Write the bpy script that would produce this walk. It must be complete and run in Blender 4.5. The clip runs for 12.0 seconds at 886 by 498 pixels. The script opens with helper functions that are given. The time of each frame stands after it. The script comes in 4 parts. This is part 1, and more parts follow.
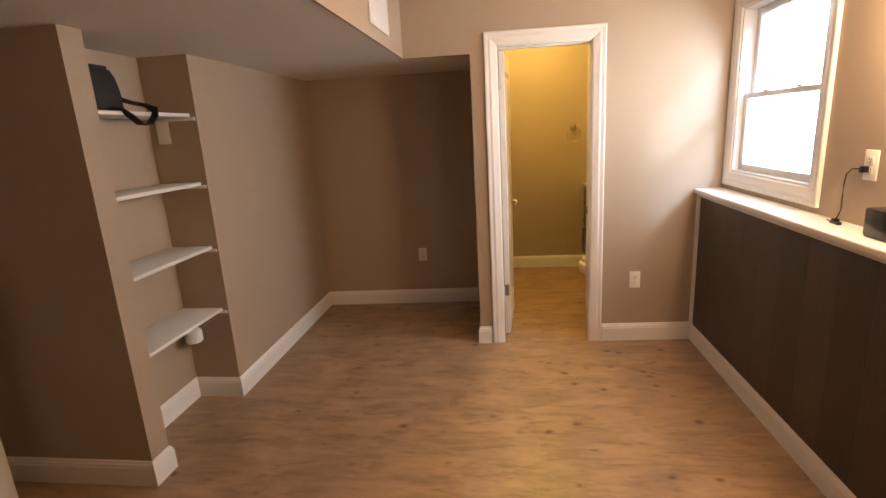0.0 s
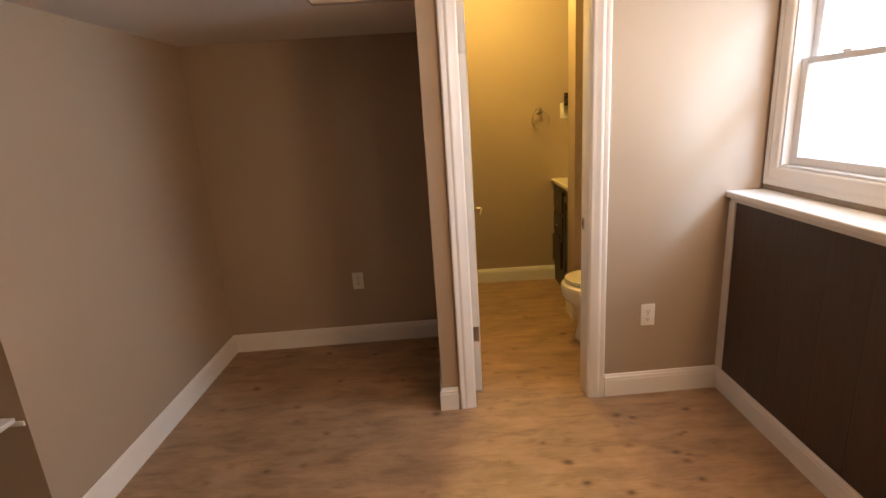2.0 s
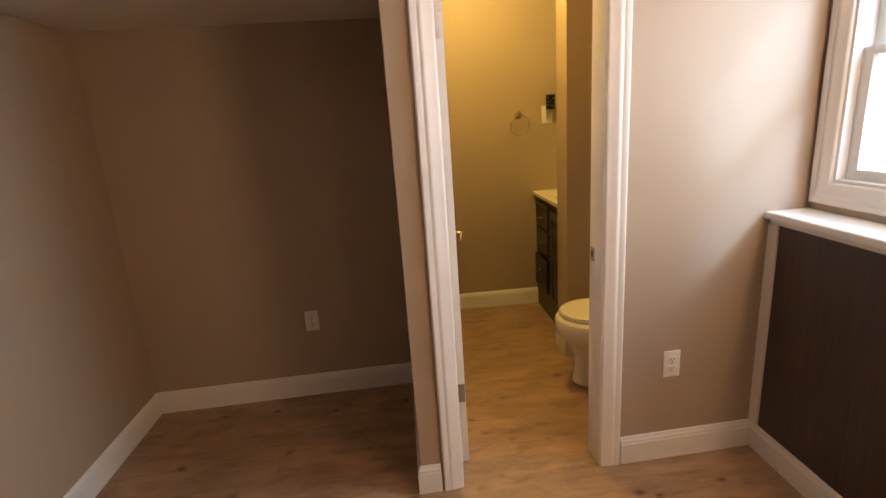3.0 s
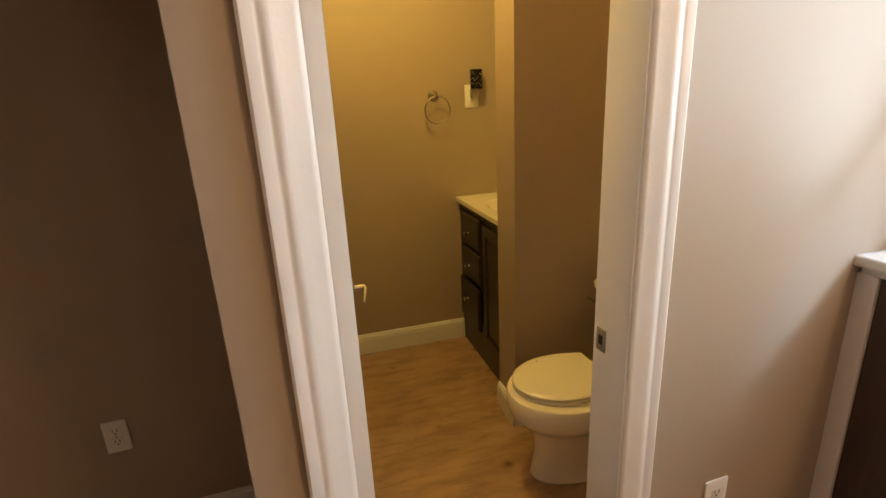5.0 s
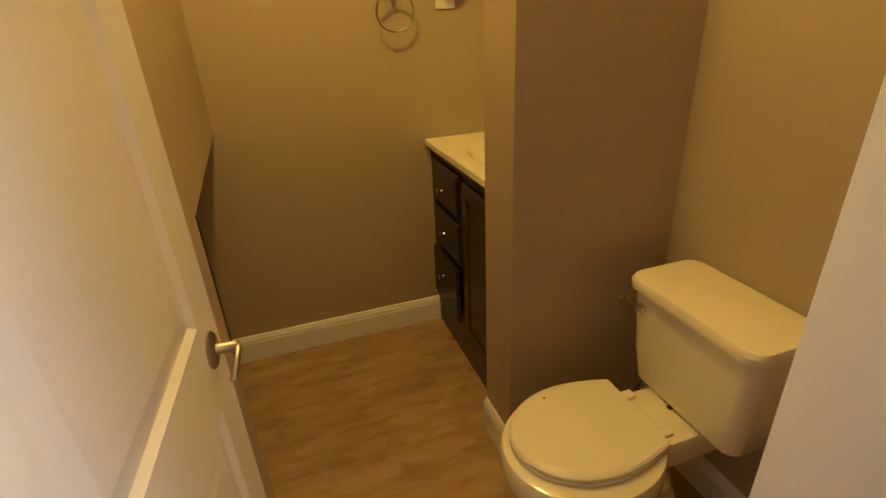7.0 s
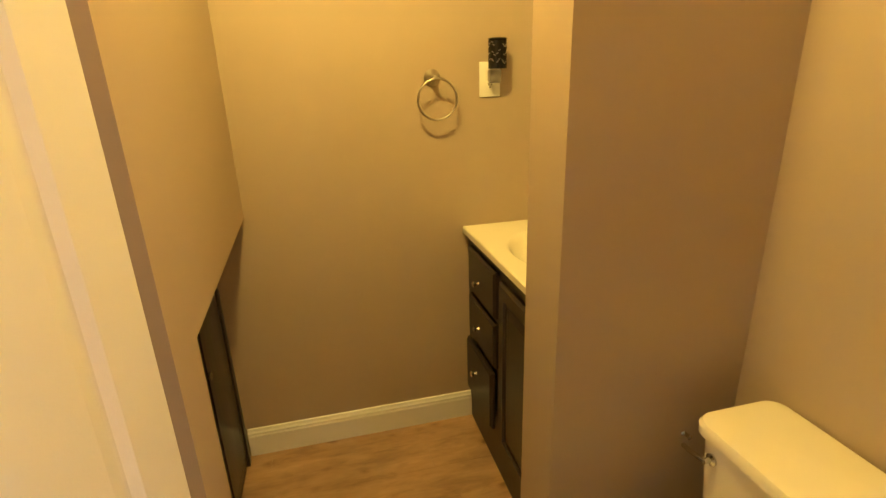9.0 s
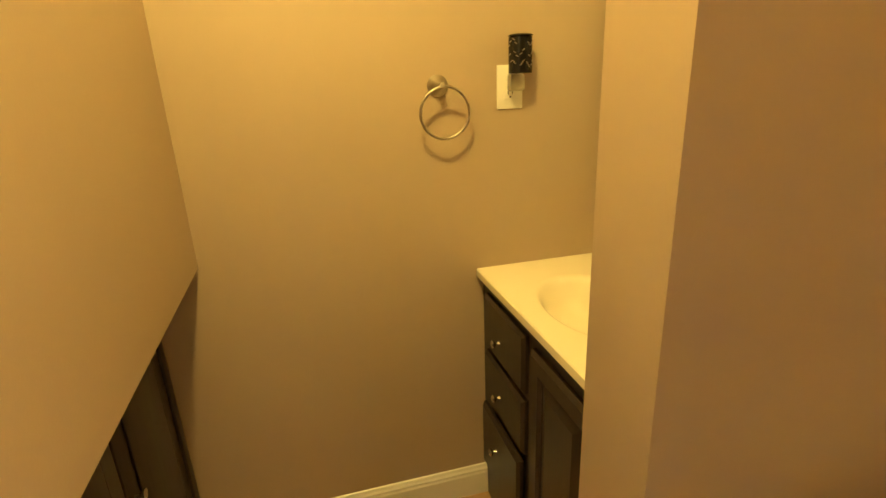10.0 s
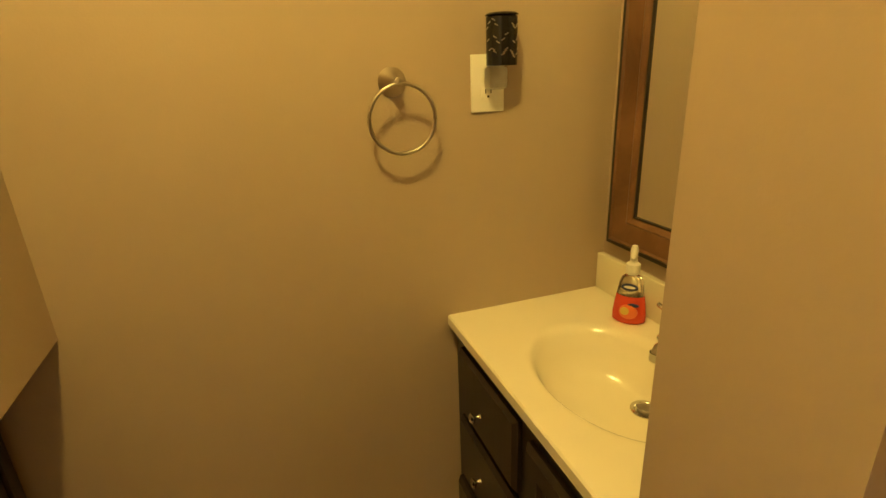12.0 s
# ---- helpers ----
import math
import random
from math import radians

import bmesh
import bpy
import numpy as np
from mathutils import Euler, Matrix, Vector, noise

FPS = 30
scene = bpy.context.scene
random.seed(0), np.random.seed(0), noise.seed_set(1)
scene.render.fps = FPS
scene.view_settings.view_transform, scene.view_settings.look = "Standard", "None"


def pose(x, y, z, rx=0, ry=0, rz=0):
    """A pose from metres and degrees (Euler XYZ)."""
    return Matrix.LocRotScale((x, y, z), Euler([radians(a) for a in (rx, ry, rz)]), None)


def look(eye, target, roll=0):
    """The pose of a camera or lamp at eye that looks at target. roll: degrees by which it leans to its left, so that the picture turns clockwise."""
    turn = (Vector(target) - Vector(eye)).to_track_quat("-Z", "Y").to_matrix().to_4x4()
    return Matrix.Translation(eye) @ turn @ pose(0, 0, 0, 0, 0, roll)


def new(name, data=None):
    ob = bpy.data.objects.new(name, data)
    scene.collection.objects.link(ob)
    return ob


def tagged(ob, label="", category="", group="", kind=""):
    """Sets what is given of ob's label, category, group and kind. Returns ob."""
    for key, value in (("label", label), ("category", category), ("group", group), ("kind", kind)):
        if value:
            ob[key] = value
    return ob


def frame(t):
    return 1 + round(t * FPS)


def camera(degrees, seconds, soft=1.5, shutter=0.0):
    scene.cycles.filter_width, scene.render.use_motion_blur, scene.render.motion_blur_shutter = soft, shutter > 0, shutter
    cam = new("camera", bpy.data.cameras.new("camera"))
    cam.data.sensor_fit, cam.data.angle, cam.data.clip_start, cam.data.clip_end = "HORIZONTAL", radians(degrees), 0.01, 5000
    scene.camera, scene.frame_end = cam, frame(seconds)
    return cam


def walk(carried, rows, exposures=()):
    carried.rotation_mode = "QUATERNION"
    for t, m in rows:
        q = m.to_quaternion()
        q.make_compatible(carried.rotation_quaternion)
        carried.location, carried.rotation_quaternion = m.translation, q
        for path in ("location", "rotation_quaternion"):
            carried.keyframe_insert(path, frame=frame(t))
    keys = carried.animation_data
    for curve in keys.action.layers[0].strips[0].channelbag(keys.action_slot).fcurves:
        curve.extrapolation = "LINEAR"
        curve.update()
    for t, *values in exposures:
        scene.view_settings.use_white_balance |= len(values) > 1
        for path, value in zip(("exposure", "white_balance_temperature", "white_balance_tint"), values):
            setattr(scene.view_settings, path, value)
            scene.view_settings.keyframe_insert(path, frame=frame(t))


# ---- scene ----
cam = camera(83.6, 12.0)
PATH = [
    (0, (0.093, 0.016, 1.507), (-0.165, 1.943, 1.039), -3.3),
    (0.5, (0.066, 0.243, 1.485), (-0.184, 2.152, 0.946), -3.7),
    (1, (0.064, 0.515, 1.494), (-0.167, 2.429, 0.96), -2.7),
    (1.5, (-0.01, 0.796, 1.492), (-0.07, 2.729, 0.985), -3.6),
    (2, (-0.039, 1.059, 1.482), (-0.058, 2.989, 0.958), -3.8),
    (2.5, (-0.031, 1.33, 1.485), (-0.01, 3.265, 0.98), -3.6),
    (3, (-0.079, 1.615, 1.478), (0.052, 3.544, 0.965), -3.9),
    (5, (0.032, 2.58, 1.462), (0.547, 4.419, 0.868), -2.8),
    (5.5, (0.133, 2.804, 1.451), (0.571, 4.657, 0.837), -2.4),
    (6, (0.203, 3.017, 1.4), (0.668, 4.823, 0.678), -2.5),
    (6.5, (0.255, 3.172, 1.36), (0.783, 4.89, 0.483), -2.9),
    (8.5, (0.341, 3.399, 1.461), (0.925, 5.172, 0.743), -3.6),
    (9, (0.36, 3.455, 1.459), (0.8, 5.293, 0.805), -1.9),
    (9.5, (0.377, 3.656, 1.472), (0.873, 5.499, 0.872), -0.8),
    (10, (0.41, 3.861, 1.459), (0.88, 5.701, 0.833), -2.5),
    (10.5, (0.468, 4.068, 1.473), (1.114, 5.846, 0.826), -0.0),
    (11, (0.488, 4.27, 1.505), (1.438, 5.908, 0.86), -2.0),
    (11.5, (0.492, 4.33, 1.485), (1.456, 5.941, 0.795), -2.8),
    (12, (0.516, 4.219, 1.471), (1.12, 6.005, 0.805), -2.3),
]
walk(cam, [(t, look(e, g, r)) for t, e, g, r in PATH],
     exposures=[(0, 0.95, 7000, 9), (1.5, 0.88, 7000, 10), (3, 0.73, 6700, 9), (5, 0.61, 6800, 4), (6.5, 0.61, 6950, 5),
                (8.5, 1.39, 6450, 0), (9.5, 1.56, 6450, -1), (10.5, 1.50, 6450, -1), (11.0, 1.40, 6500, -2), (11.5, 1.00, 6500, -1), (12, 1.02, 6500, -1)])

# ---- world and lights ----
world = bpy.data.worlds.new("world")
world.use_nodes = True
scene.world = world
wn = world.node_tree.nodes
sky = wn.new("ShaderNodeTexSky")
sky.sky_type, sky.sun_disc = "NISHITA", False
sky.sun_elevation, sky.sun_rotation = radians(22), radians(151)
world.node_tree.links.new(sky.outputs[0], wn["Background"].inputs[0])
wn["Background"].inputs[1].default_value = 0.12


def point_lamp(name, at, watts, colour, radius):
    data = bpy.data.lights.new(name, "POINT")
    data.energy, data.color, data.shadow_soft_size = watts, colour, radius
    new(name, data).location = at


def area_lamp(name, m, watts, colour, sx, sy):
    data = bpy.data.lights.new(name, "AREA")
    data.shape, data.size, data.size_y, data.energy, data.color = "RECTANGLE", sx, sy, watts, colour
    new(name, data).matrix_world = m


WARM = (1.0, 0.69, 0.45)
# one lamp out of view, split into two bulbs to soften its shadow edges
point_lamp("wall_bulb", (1.395, 1.50, 1.84), 15, WARM, 0.08)
point_lamp("wall_bulb", (1.395, 1.84, 1.84), 15, WARM, 0.08)
# second room light, unseen; only its bearing is known, spot and strength chosen
point_lamp("added_bulb", (0.95, 0.61, 1.78), 6.5, WARM, 0.12)
point_lamp("bath_bulb", (0.42, 4.395, 2.53), 28, (1.0, 0.69, 0.185), 0.06)
area_lamp("window_daylight", look((1.70, 2.88, 1.72), (0.75, 2.56, 1.30)), 10.5, (0.72, 0.84, 1.0), 0.78, 0.80)
sun_data = bpy.data.lights.new("sun", "SUN")
sun_data.energy, sun_data.angle, sun_data.color = 1.5, radians(9), (0.40, 0.62, 1.0)
new("sun", sun_data).matrix_world = look((2.3, 1.9, 2.73), (1.3, 3.4, 1.7))

# ---- materials ----


def material(name, colour, rough=0.5, metal=0.0, noise_scale=8.0, vary=0.06, grain=120.0, bump=0.05, spec=0.5):
    """A painted or plain surface: two scales of tone and a fine relief."""
    m = bpy.data.materials.new(name)
    m.use_nodes = True
    n, l = m.node_tree.nodes, m.node_tree.links
    b = n["Principled BSDF"]
    b.inputs["Metallic"].default_value = metal
    b.inputs["Specular IOR Level"].default_value = spec
    co = n.new("ShaderNodeTexCoord")
    big = n.new("ShaderNodeTexNoise")
    big.inputs["Scale"].default_value, big.inputs["Detail"].default_value = noise_scale, 4
    fine = n.new("ShaderNodeTexNoise")
    fine.inputs["Scale"].default_value, fine.inputs["Detail"].default_value = grain, 3
    for t in (big, fine):
        l.new(co.outputs["Object"], t.inputs["Vector"])
    ramp = n.new("ShaderNodeMix")
    ramp.data_type = "RGBA"
    ramp.inputs[6].default_value = (*[c * (1 - vary) for c in colour], 1)
    ramp.inputs[7].default_value = (*[min(1, c * (1 + vary)) for c in colour], 1)
    l.new(big.outputs["Fac"], ramp.inputs[0])
    l.new(ramp.outputs[2], b.inputs["Base Color"])
    rr = n.new("ShaderNodeMapRange")
    rr.inputs["To Min"].default_value, rr.inputs["To Max"].default_value = rough * 0.82, min(1, rough * 1.18)
    l.new(big.outputs["Fac"], rr.inputs["Value"])
    l.new(rr.outputs[0], b.inputs["Roughness"])
    bp = n.new("ShaderNodeBump")
    bp.inputs["Strength"].default_value, bp.inputs["Distance"].default_value = bump, 0.004
    l.new(fine.outputs["Fac"], bp.inputs["Height"])
    l.new(bp.outputs[0], b.inputs["Normal"])
    return m


def plank_material(name):
    """Vinyl oak: long streaks along x, cloudy grey patches and dark knots, differing from plank to plank."""
    m = bpy.data.materials.new(name)
    m.use_nodes = True
    n, l = m.node_tree.nodes, m.node_tree.links
    b = n["Principled BSDF"]
    co, info = n.new("ShaderNodeNewGeometry"), n.new("ShaderNodeObjectInfo")
    off = n.new("ShaderNodeVectorMath")
    off.operation = "MULTIPLY_ADD"
    l.new(info.outputs["Random"], off.inputs[0])
    off.inputs[1].default_value = (0.05, 0.012, 0.0)
    l.new(co.outputs["Position"], off.inputs[2])

    def stretched(scale, detail, sx, sy, rough=0.6, dist=0.0):
        mp = n.new("ShaderNodeMapping")
        mp.inputs["Scale"].default_value = (sx, sy, 1)
        l.new(off.outputs[0], mp.inputs["Vector"])
        t = n.new("ShaderNodeTexNoise")
        t.inputs["Scale"].default_value, t.inputs["Detail"].default_value = scale, detail
        t.inputs["Roughness"].default_value, t.inputs["Distortion"].default_value = rough, dist
        l.new(mp.outputs[0], t.inputs["Vector"])
        return t.outputs["Fac"]

    streak = stretched(6.0, 6, 0.7, 3.4, 0.58, 0.5)
    cloud = stretched(4.2, 4, 0.8, 1.6, 0.6, 0.4)
    dash = stretched(4.4, 4, 1.5, 4.2, 0.55, 0.3)
    fine = stretched(30, 4, 0.5, 4.0)
    warp = stretched(22, 2, 0.8, 1.2)
    mp = n.new("ShaderNodeMapping")
    mp.inputs["Scale"].default_value = (0.78, 1.0, 0.0)
    l.new(off.outputs[0], mp.inputs["Vector"])
    vor = n.new("ShaderNodeTexVoronoi")
    vor.inputs["Scale"].default_value = 8.6
    l.new(mp.outputs[0], vor.inputs["Vector"])
    near = n.new("ShaderNodeMath")
    near.operation = "MULTIPLY_ADD"
    l.new(warp, near.inputs[0])
    near.inputs[1].default_value = 0.13
    l.new(vor.outputs["Distance"], near.inputs[2])
    pick = n.new("ShaderNodeMath")
    pick.operation = "MULTIPLY_ADD"
    cell = n.new("ShaderNodeSeparateColor")
    l.new(vor.outputs["Color"], cell.inputs[0])
    l.new(cell.outputs[0], pick.inputs[0])
    pick.inputs[1].default_value = 0.13
    l.new(near.outputs[0], pick.inputs[2])
    knots = pick.outputs[0]

    def ramp(fac, stops):
        r = n.new("ShaderNodeValToRGB")
        r.color_ramp.elements[0].position, r.color_ramp.elements[0].color = stops[0]
        r.color_ramp.elements[1].position, r.color_ramp.elements[1].color = stops[-1]
        for p, c in stops[1:-1]:
            r.color_ramp.elements.new(p).color = c
        l.new(fac, r.inputs[0])
        return r.outputs[0]

    def mix(fac, a, c, mode="MIX"):
        x = n.new("ShaderNodeMix")
        x.data_type, x.blend_type = "RGBA", mode
        for sock, v in ((x.inputs[0], fac), (x.inputs[6], a), (x.inputs[7], c)):
            if isinstance(v, (float, tuple)):
                sock.default_value = v
            else:
                l.new(v, sock)
        return x.outputs[2]

    base = ramp(streak, [(0.24, (0.295, 0.178, 0.099, 1)), (0.48, (0.395, 0.250, 0.146, 1)), (0.76, (0.460, 0.303, 0.185, 1))])
    tone = ramp(cloud, [(0.34, (0.72, 0.71, 0.71, 1)), (0.62, (1.04, 1.02, 1.0, 1))])
    col = mix(1.0, base, tone, "MULTIPLY")
    col = mix(0.16, col, ramp(fine, [(0.35, (0.55, 0.52, 0.5, 1)), (0.65, (1.15, 1.12, 1.1, 1))]), "MULTIPLY")
    col = mix(ramp(dash, [(0.29, (0.50, 0.50, 0.50, 1)), (0.39, (0.20, 0.20, 0.20, 1)), (0.48, (0, 0, 0, 1))]), col, (0.150, 0.085, 0.048, 1.0))
    halo = ramp(knots, [(0.13, (0.66, 0.66, 0.66, 1)), (0.25, (0.36, 0.36, 0.36, 1)), (0.34, (0, 0, 0, 1))])
    col = mix(halo, col, (0.180, 0.096, 0.046, 1.0))
    spot = ramp(knots, [(0.140, (0.78, 0.78, 0.78, 1)), (0.180, (0.52, 0.52, 0.52, 1)), (0.240, (0, 0, 0, 1))])
    col = mix(spot, col, (0.080, 0.038, 0.018, 1.0))
    shade = n.new("ShaderNodeMapRange")
    shade.inputs["To Min"].default_value, shade.inputs["To Max"].default_value = 0.975, 1.02
    l.new(info.outputs["Random"], shade.inputs["Value"])
    col = mix(1.0, col, shade.outputs[0], "MULTIPLY")
    l.new(col, b.inputs["Base Color"])
    rr = n.new("ShaderNodeMapRange")
    rr.inputs["To Min"].default_value, rr.inputs["To Max"].default_value = 0.28, 0.46
    l.new(cloud, rr.inputs["Value"])
    l.new(rr.outputs[0], b.inputs["Roughness"])
    bp = n.new("ShaderNodeBump")
    bp.inputs["Strength"].default_value, bp.inputs["Distance"].default_value = 0.18, 0.002
    l.new(fine, bp.inputs["Height"])
    l.new(bp.outputs[0], b.inputs["Normal"])
    return m


def wood_material(name, dark, light, along=(1, 6, 6), rough=0.4, bump=0.12, spread=0.0):
    m = bpy.data.materials.new(name)
    m.use_nodes = True
    n, l = m.node_tree.nodes, m.node_tree.links
    b = n["Principled BSDF"]
    co, mp = n.new("ShaderNodeTexCoord"), n.new("ShaderNodeMapping")
    mp.inputs["Scale"].default_value = along
    l.new(co.outputs["Object"], mp.inputs["Vector"])
    t = n.new("ShaderNodeTexNoise")
    t.inputs["Scale"].default_value, t.inputs["Detail"].default_value, t.inputs["Distortion"].default_value = 9, 6, 0.7
    l.new(mp.outputs[0], t.inputs["Vector"])
    r = n.new("ShaderNodeValToRGB")
    r.color_ramp.elements[0].position, r.color_ramp.elements[0].color = 0.3, (*dark, 1)
    r.color_ramp.elements[1].position, r.color_ramp.elements[1].color = 0.7, (*light, 1)
    l.new(t.outputs["Fac"], r.inputs[0])
    info, tone, per = n.new("ShaderNodeObjectInfo"), n.new("ShaderNodeMapRange"), n.new("ShaderNodeMix")
    tone.inputs["To Min"].default_value, tone.inputs["To Max"].default_value = 1 - spread, 1 + spread
    l.new(info.outputs["Random"], tone.inputs["Value"])
    per.data_type, per.blend_type = "RGBA", "MULTIPLY"
    per.inputs[0].default_value = 1.0
    l.new(r.outputs[0], per.inputs[6])
    l.new(tone.outputs[0], per.inputs[7])
    l.new(per.outputs[2], b.inputs["Base Color"])
    b.inputs["Roughness"].default_value = rough
    bp = n.new("ShaderNodeBump")
    bp.inputs["Strength"].default_value, bp.inputs["Distance"].default_value = bump, 0.002
    l.new(t.outputs["Fac"], bp.inputs["Height"])
    l.new(bp.outputs[0], b.inputs["Normal"])
    return m


def clear_material(name, colour, rough=0.02, ior=1.45):
    m = material(name, colour, rough, 0, 3, 0.02, 60, 0.0)
    b = m.node_tree.nodes["Principled BSDF"]
    b.inputs["Transmission Weight"].default_value, b.inputs["IOR"].default_value = 1.0, ior
    return m


PAINT = material("wall_paint_taupe", (0.40, 0.312, 0.232), 0.50, 0, 2.6, 0.05, 190, 0.07)
CEIL = material("ceiling_paint", (0.76, 0.72, 0.68), 0.8, 0, 2.0, 0.03, 180, 0.10)
TRIM = material("trim_white", (0.78, 0.75, 0.72), 0.38, 0, 5, 0.03, 150, 0.05)
DOORP = material("door_white", (0.78, 0.75, 0.71), 0.42, 0, 5, 0.03, 200, 0.06)
LEDGE = material("ledge_white", (0.78, 0.75, 0.71), 0.42, 0, 14, 0.06, 150, 0.06)
SHELF = material("shelf_white", (0.76, 0.73, 0.70), 0.5, 0, 12, 0.05, 150, 0.06)
WAINS = wood_material("wainscot_dark_brown", (0.036, 0.021, 0.017), (0.052, 0.031, 0.025), (6, 6, 0.5), 0.42, 0.08, 0.34)
FLOOR = plank_material("oak_vinyl_plank")
SUB = material("subfloor", (0.06, 0.045, 0.03), 0.8)
ESPRESSO = wood_material("espresso_wood", (0.016, 0.011, 0.009), (0.030, 0.020, 0.016), (5, 5, 0.8), 0.34)
MARBLE = material("cultured_marble_cream", (0.80, 0.74, 0.60), 0.16, 0, 7, 0.03, 40, 0.01)
CERAMIC = material("toilet_bisque_ceramic", (0.78, 0.71, 0.58), 0.12, 0, 3, 0.015, 30, 0.005)
SEAT = material("toilet_seat_plastic", (0.78, 0.72, 0.60), 0.25, 0, 3, 0.015, 30, 0.005)
CHROME = material("chrome", (0.62, 0.60, 0.57), 0.17, 1.0, 6, 0.03, 80, 0.0)
NICKEL = material("brushed_nickel", (0.45, 0.40, 0.34), 0.36, 1.0, 20, 0.06, 300, 0.04)
STEEL = material("hinge_steel", (0.42, 0.38, 0.34), 0.4, 1.0, 20, 0.1, 200, 0.05)
BLACK = material("black_fabric", (0.012, 0.012, 0.013), 0.75, 0, 20, 0.2, 400, 0.3)
BLACKP = material("black_plastic", (0.010, 0.010, 0.011), 0.2, 0, 20, 0.1, 200, 0.03)
SLOT = material("slot_dark", (0.03, 0.025, 0.02), 0.6)
PLATE = material("outlet_plate_white", (0.80, 0.77, 0.72), 0.3, 0, 20, 0.02, 100, 0.01)
MIRFRAME = wood_material("mirror_frame_wood", (0.082, 0.036, 0.017), (0.190, 0.094, 0.046), (4, 0.8, 0.8), 0.36)
MIRROR = material("mirror_silver", (0.86, 0.86, 0.85), 0.0, 1.0, 3, 0.01, 30, 0.0)
PVC = material("pvc_white", (0.78, 0.76, 0.73), 0.35, 0, 10, 0.03, 100, 0.02)
SOAP = material("red_soap", (0.62, 0.055, 0.028), 0.15, 0, 10, 0.05, 60, 0.01)
LABELW = material("label_white", (0.75, 0.72, 0.68), 0.4)
LABELB = material("label_navy", (0.02, 0.03, 0.10), 0.4)
LABELY = material("label_yellow", (0.70, 0.50, 0.10), 0.4)
LABELO = material("label_orange", (0.75, 0.16, 0.05), 0.35)
FROST = clear_material("frosted_plastic", (0.95, 0.92, 0.86), 0.35)
CLEAR = clear_material("clear_plastic", (0.95, 0.92, 0.88), 0.08)
GLASS = clear_material("window_glass", (0.97, 0.98, 0.98), 0.0)
OUTSIDE = bpy.data.materials.new("bright_outside")
OUTSIDE.use_nodes = True
on, ol = OUTSIDE.node_tree.nodes, OUTSIDE.node_tree.links
oe, og = on.new("ShaderNodeEmission"), on.new("ShaderNodeTexNoise")
og.inputs["Scale"].default_value = 0.25
orr = on.new("ShaderNodeValToRGB")
orr.color_ramp.elements[0].position, orr.color_ramp.elements[0].color = 0.25, (0.46, 0.66, 0.85, 1)
orr.color_ramp.elements[1].position, orr.color_ramp.elements[1].color = 0.55, (0.62, 0.80, 1.0, 1)
ol.new(og.outputs["Fac"], orr.inputs[0])
ol.new(orr.outputs[0], oe.inputs[0])
oe.inputs[1].default_value = 4.0
ol.new(oe.outputs[0], on["Material Output"].inputs[0])

# ---- mesh helpers ----


def box(bm, x0, x1, y0, y1, z0, z1, bevel=0.0, seg=2):
    r = bmesh.ops.create_cube(bm, size=1.0)
    for v in r["verts"]:
        v.co = Vector(((x0 + x1) / 2 + v.co.x * (x1 - x0), (y0 + y1) / 2 + v.co.y * (y1 - y0), (z0 + z1) / 2 + v.co.z * (z1 - z0)))
    if bevel:
        es = list({e for v in r["verts"] for e in v.link_edges})
        bmesh.ops.bevel(bm, geom=es, offset=bevel, segments=seg, affect="EDGES", profile=0.5)


def obj(name, bm, mat, smooth=False):
    me = bpy.data.meshes.new(name)
    bmesh.ops.recalc_face_normals(bm, faces=bm.faces)
    bm.to_mesh(me)
    bm.free()
    me.materials.append(mat)
    if smooth:
        for p in me.polygons:
            p.use_smooth = True
        me.set_sharp_from_angle(angle=radians(38))
    return new(name, me)


def part(name, bm, mat, parent, label="", smooth=True):
    ob = obj(name, bm, mat, smooth)
    ob.parent = parent
    return tagged(ob, label)


def thing(name, m, label, category, group=""):
    ob = new(name)
    ob.empty_display_size = 0.1
    ob.matrix_world = m
    return tagged(ob, label, category, group)


def slab(bm, pts, z0, z1):
    """An upright wall piece over a plan outline."""
    return rings(bm, [[Vector((x, y, z)) for x, y in pts] for z in (z0, z1)])


def structure(name, bm, mat, label, m=None, category=""):
    ob = obj(name, bm, mat)
    if m is not None:
        ob.matrix_world = m
    return tagged(ob, label, category, kind="structure")


def B():
    return bmesh.new()


def boxes(*rows, bevel=0.0):
    bm = B()
    for r in rows:
        box(bm, *r, bevel=bevel)
    return bm


def rings(bm, loops, close_ends=True, close_start=True):
    """Skins closed loops of equal length one to the next."""
    vs = [[bm.verts.new(p) for p in lp] for lp in loops]
    k = len(vs[0])
    for a, b in zip(vs, vs[1:]):
        for i in range(k):
            bm.faces.new((a[i], a[(i + 1) % k], b[(i + 1) % k], b[i]))
    if close_ends:
        if close_start:
            bm.faces.new(vs[0][::-1])
        bm.faces.new(vs[-1])
    return bm


def lathe(bm, profile, m=None, seg=24):
    """profile: (radius, height) rows turned about z, then moved by m."""
    m = m or Matrix()
    return rings(bm, [[m @ Vector((max(r, 1e-4) * math.cos(a), max(r, 1e-4) * math.sin(a), h)) for a in (2 * math.pi * i / seg for i in range(seg))] for r, h in profile])


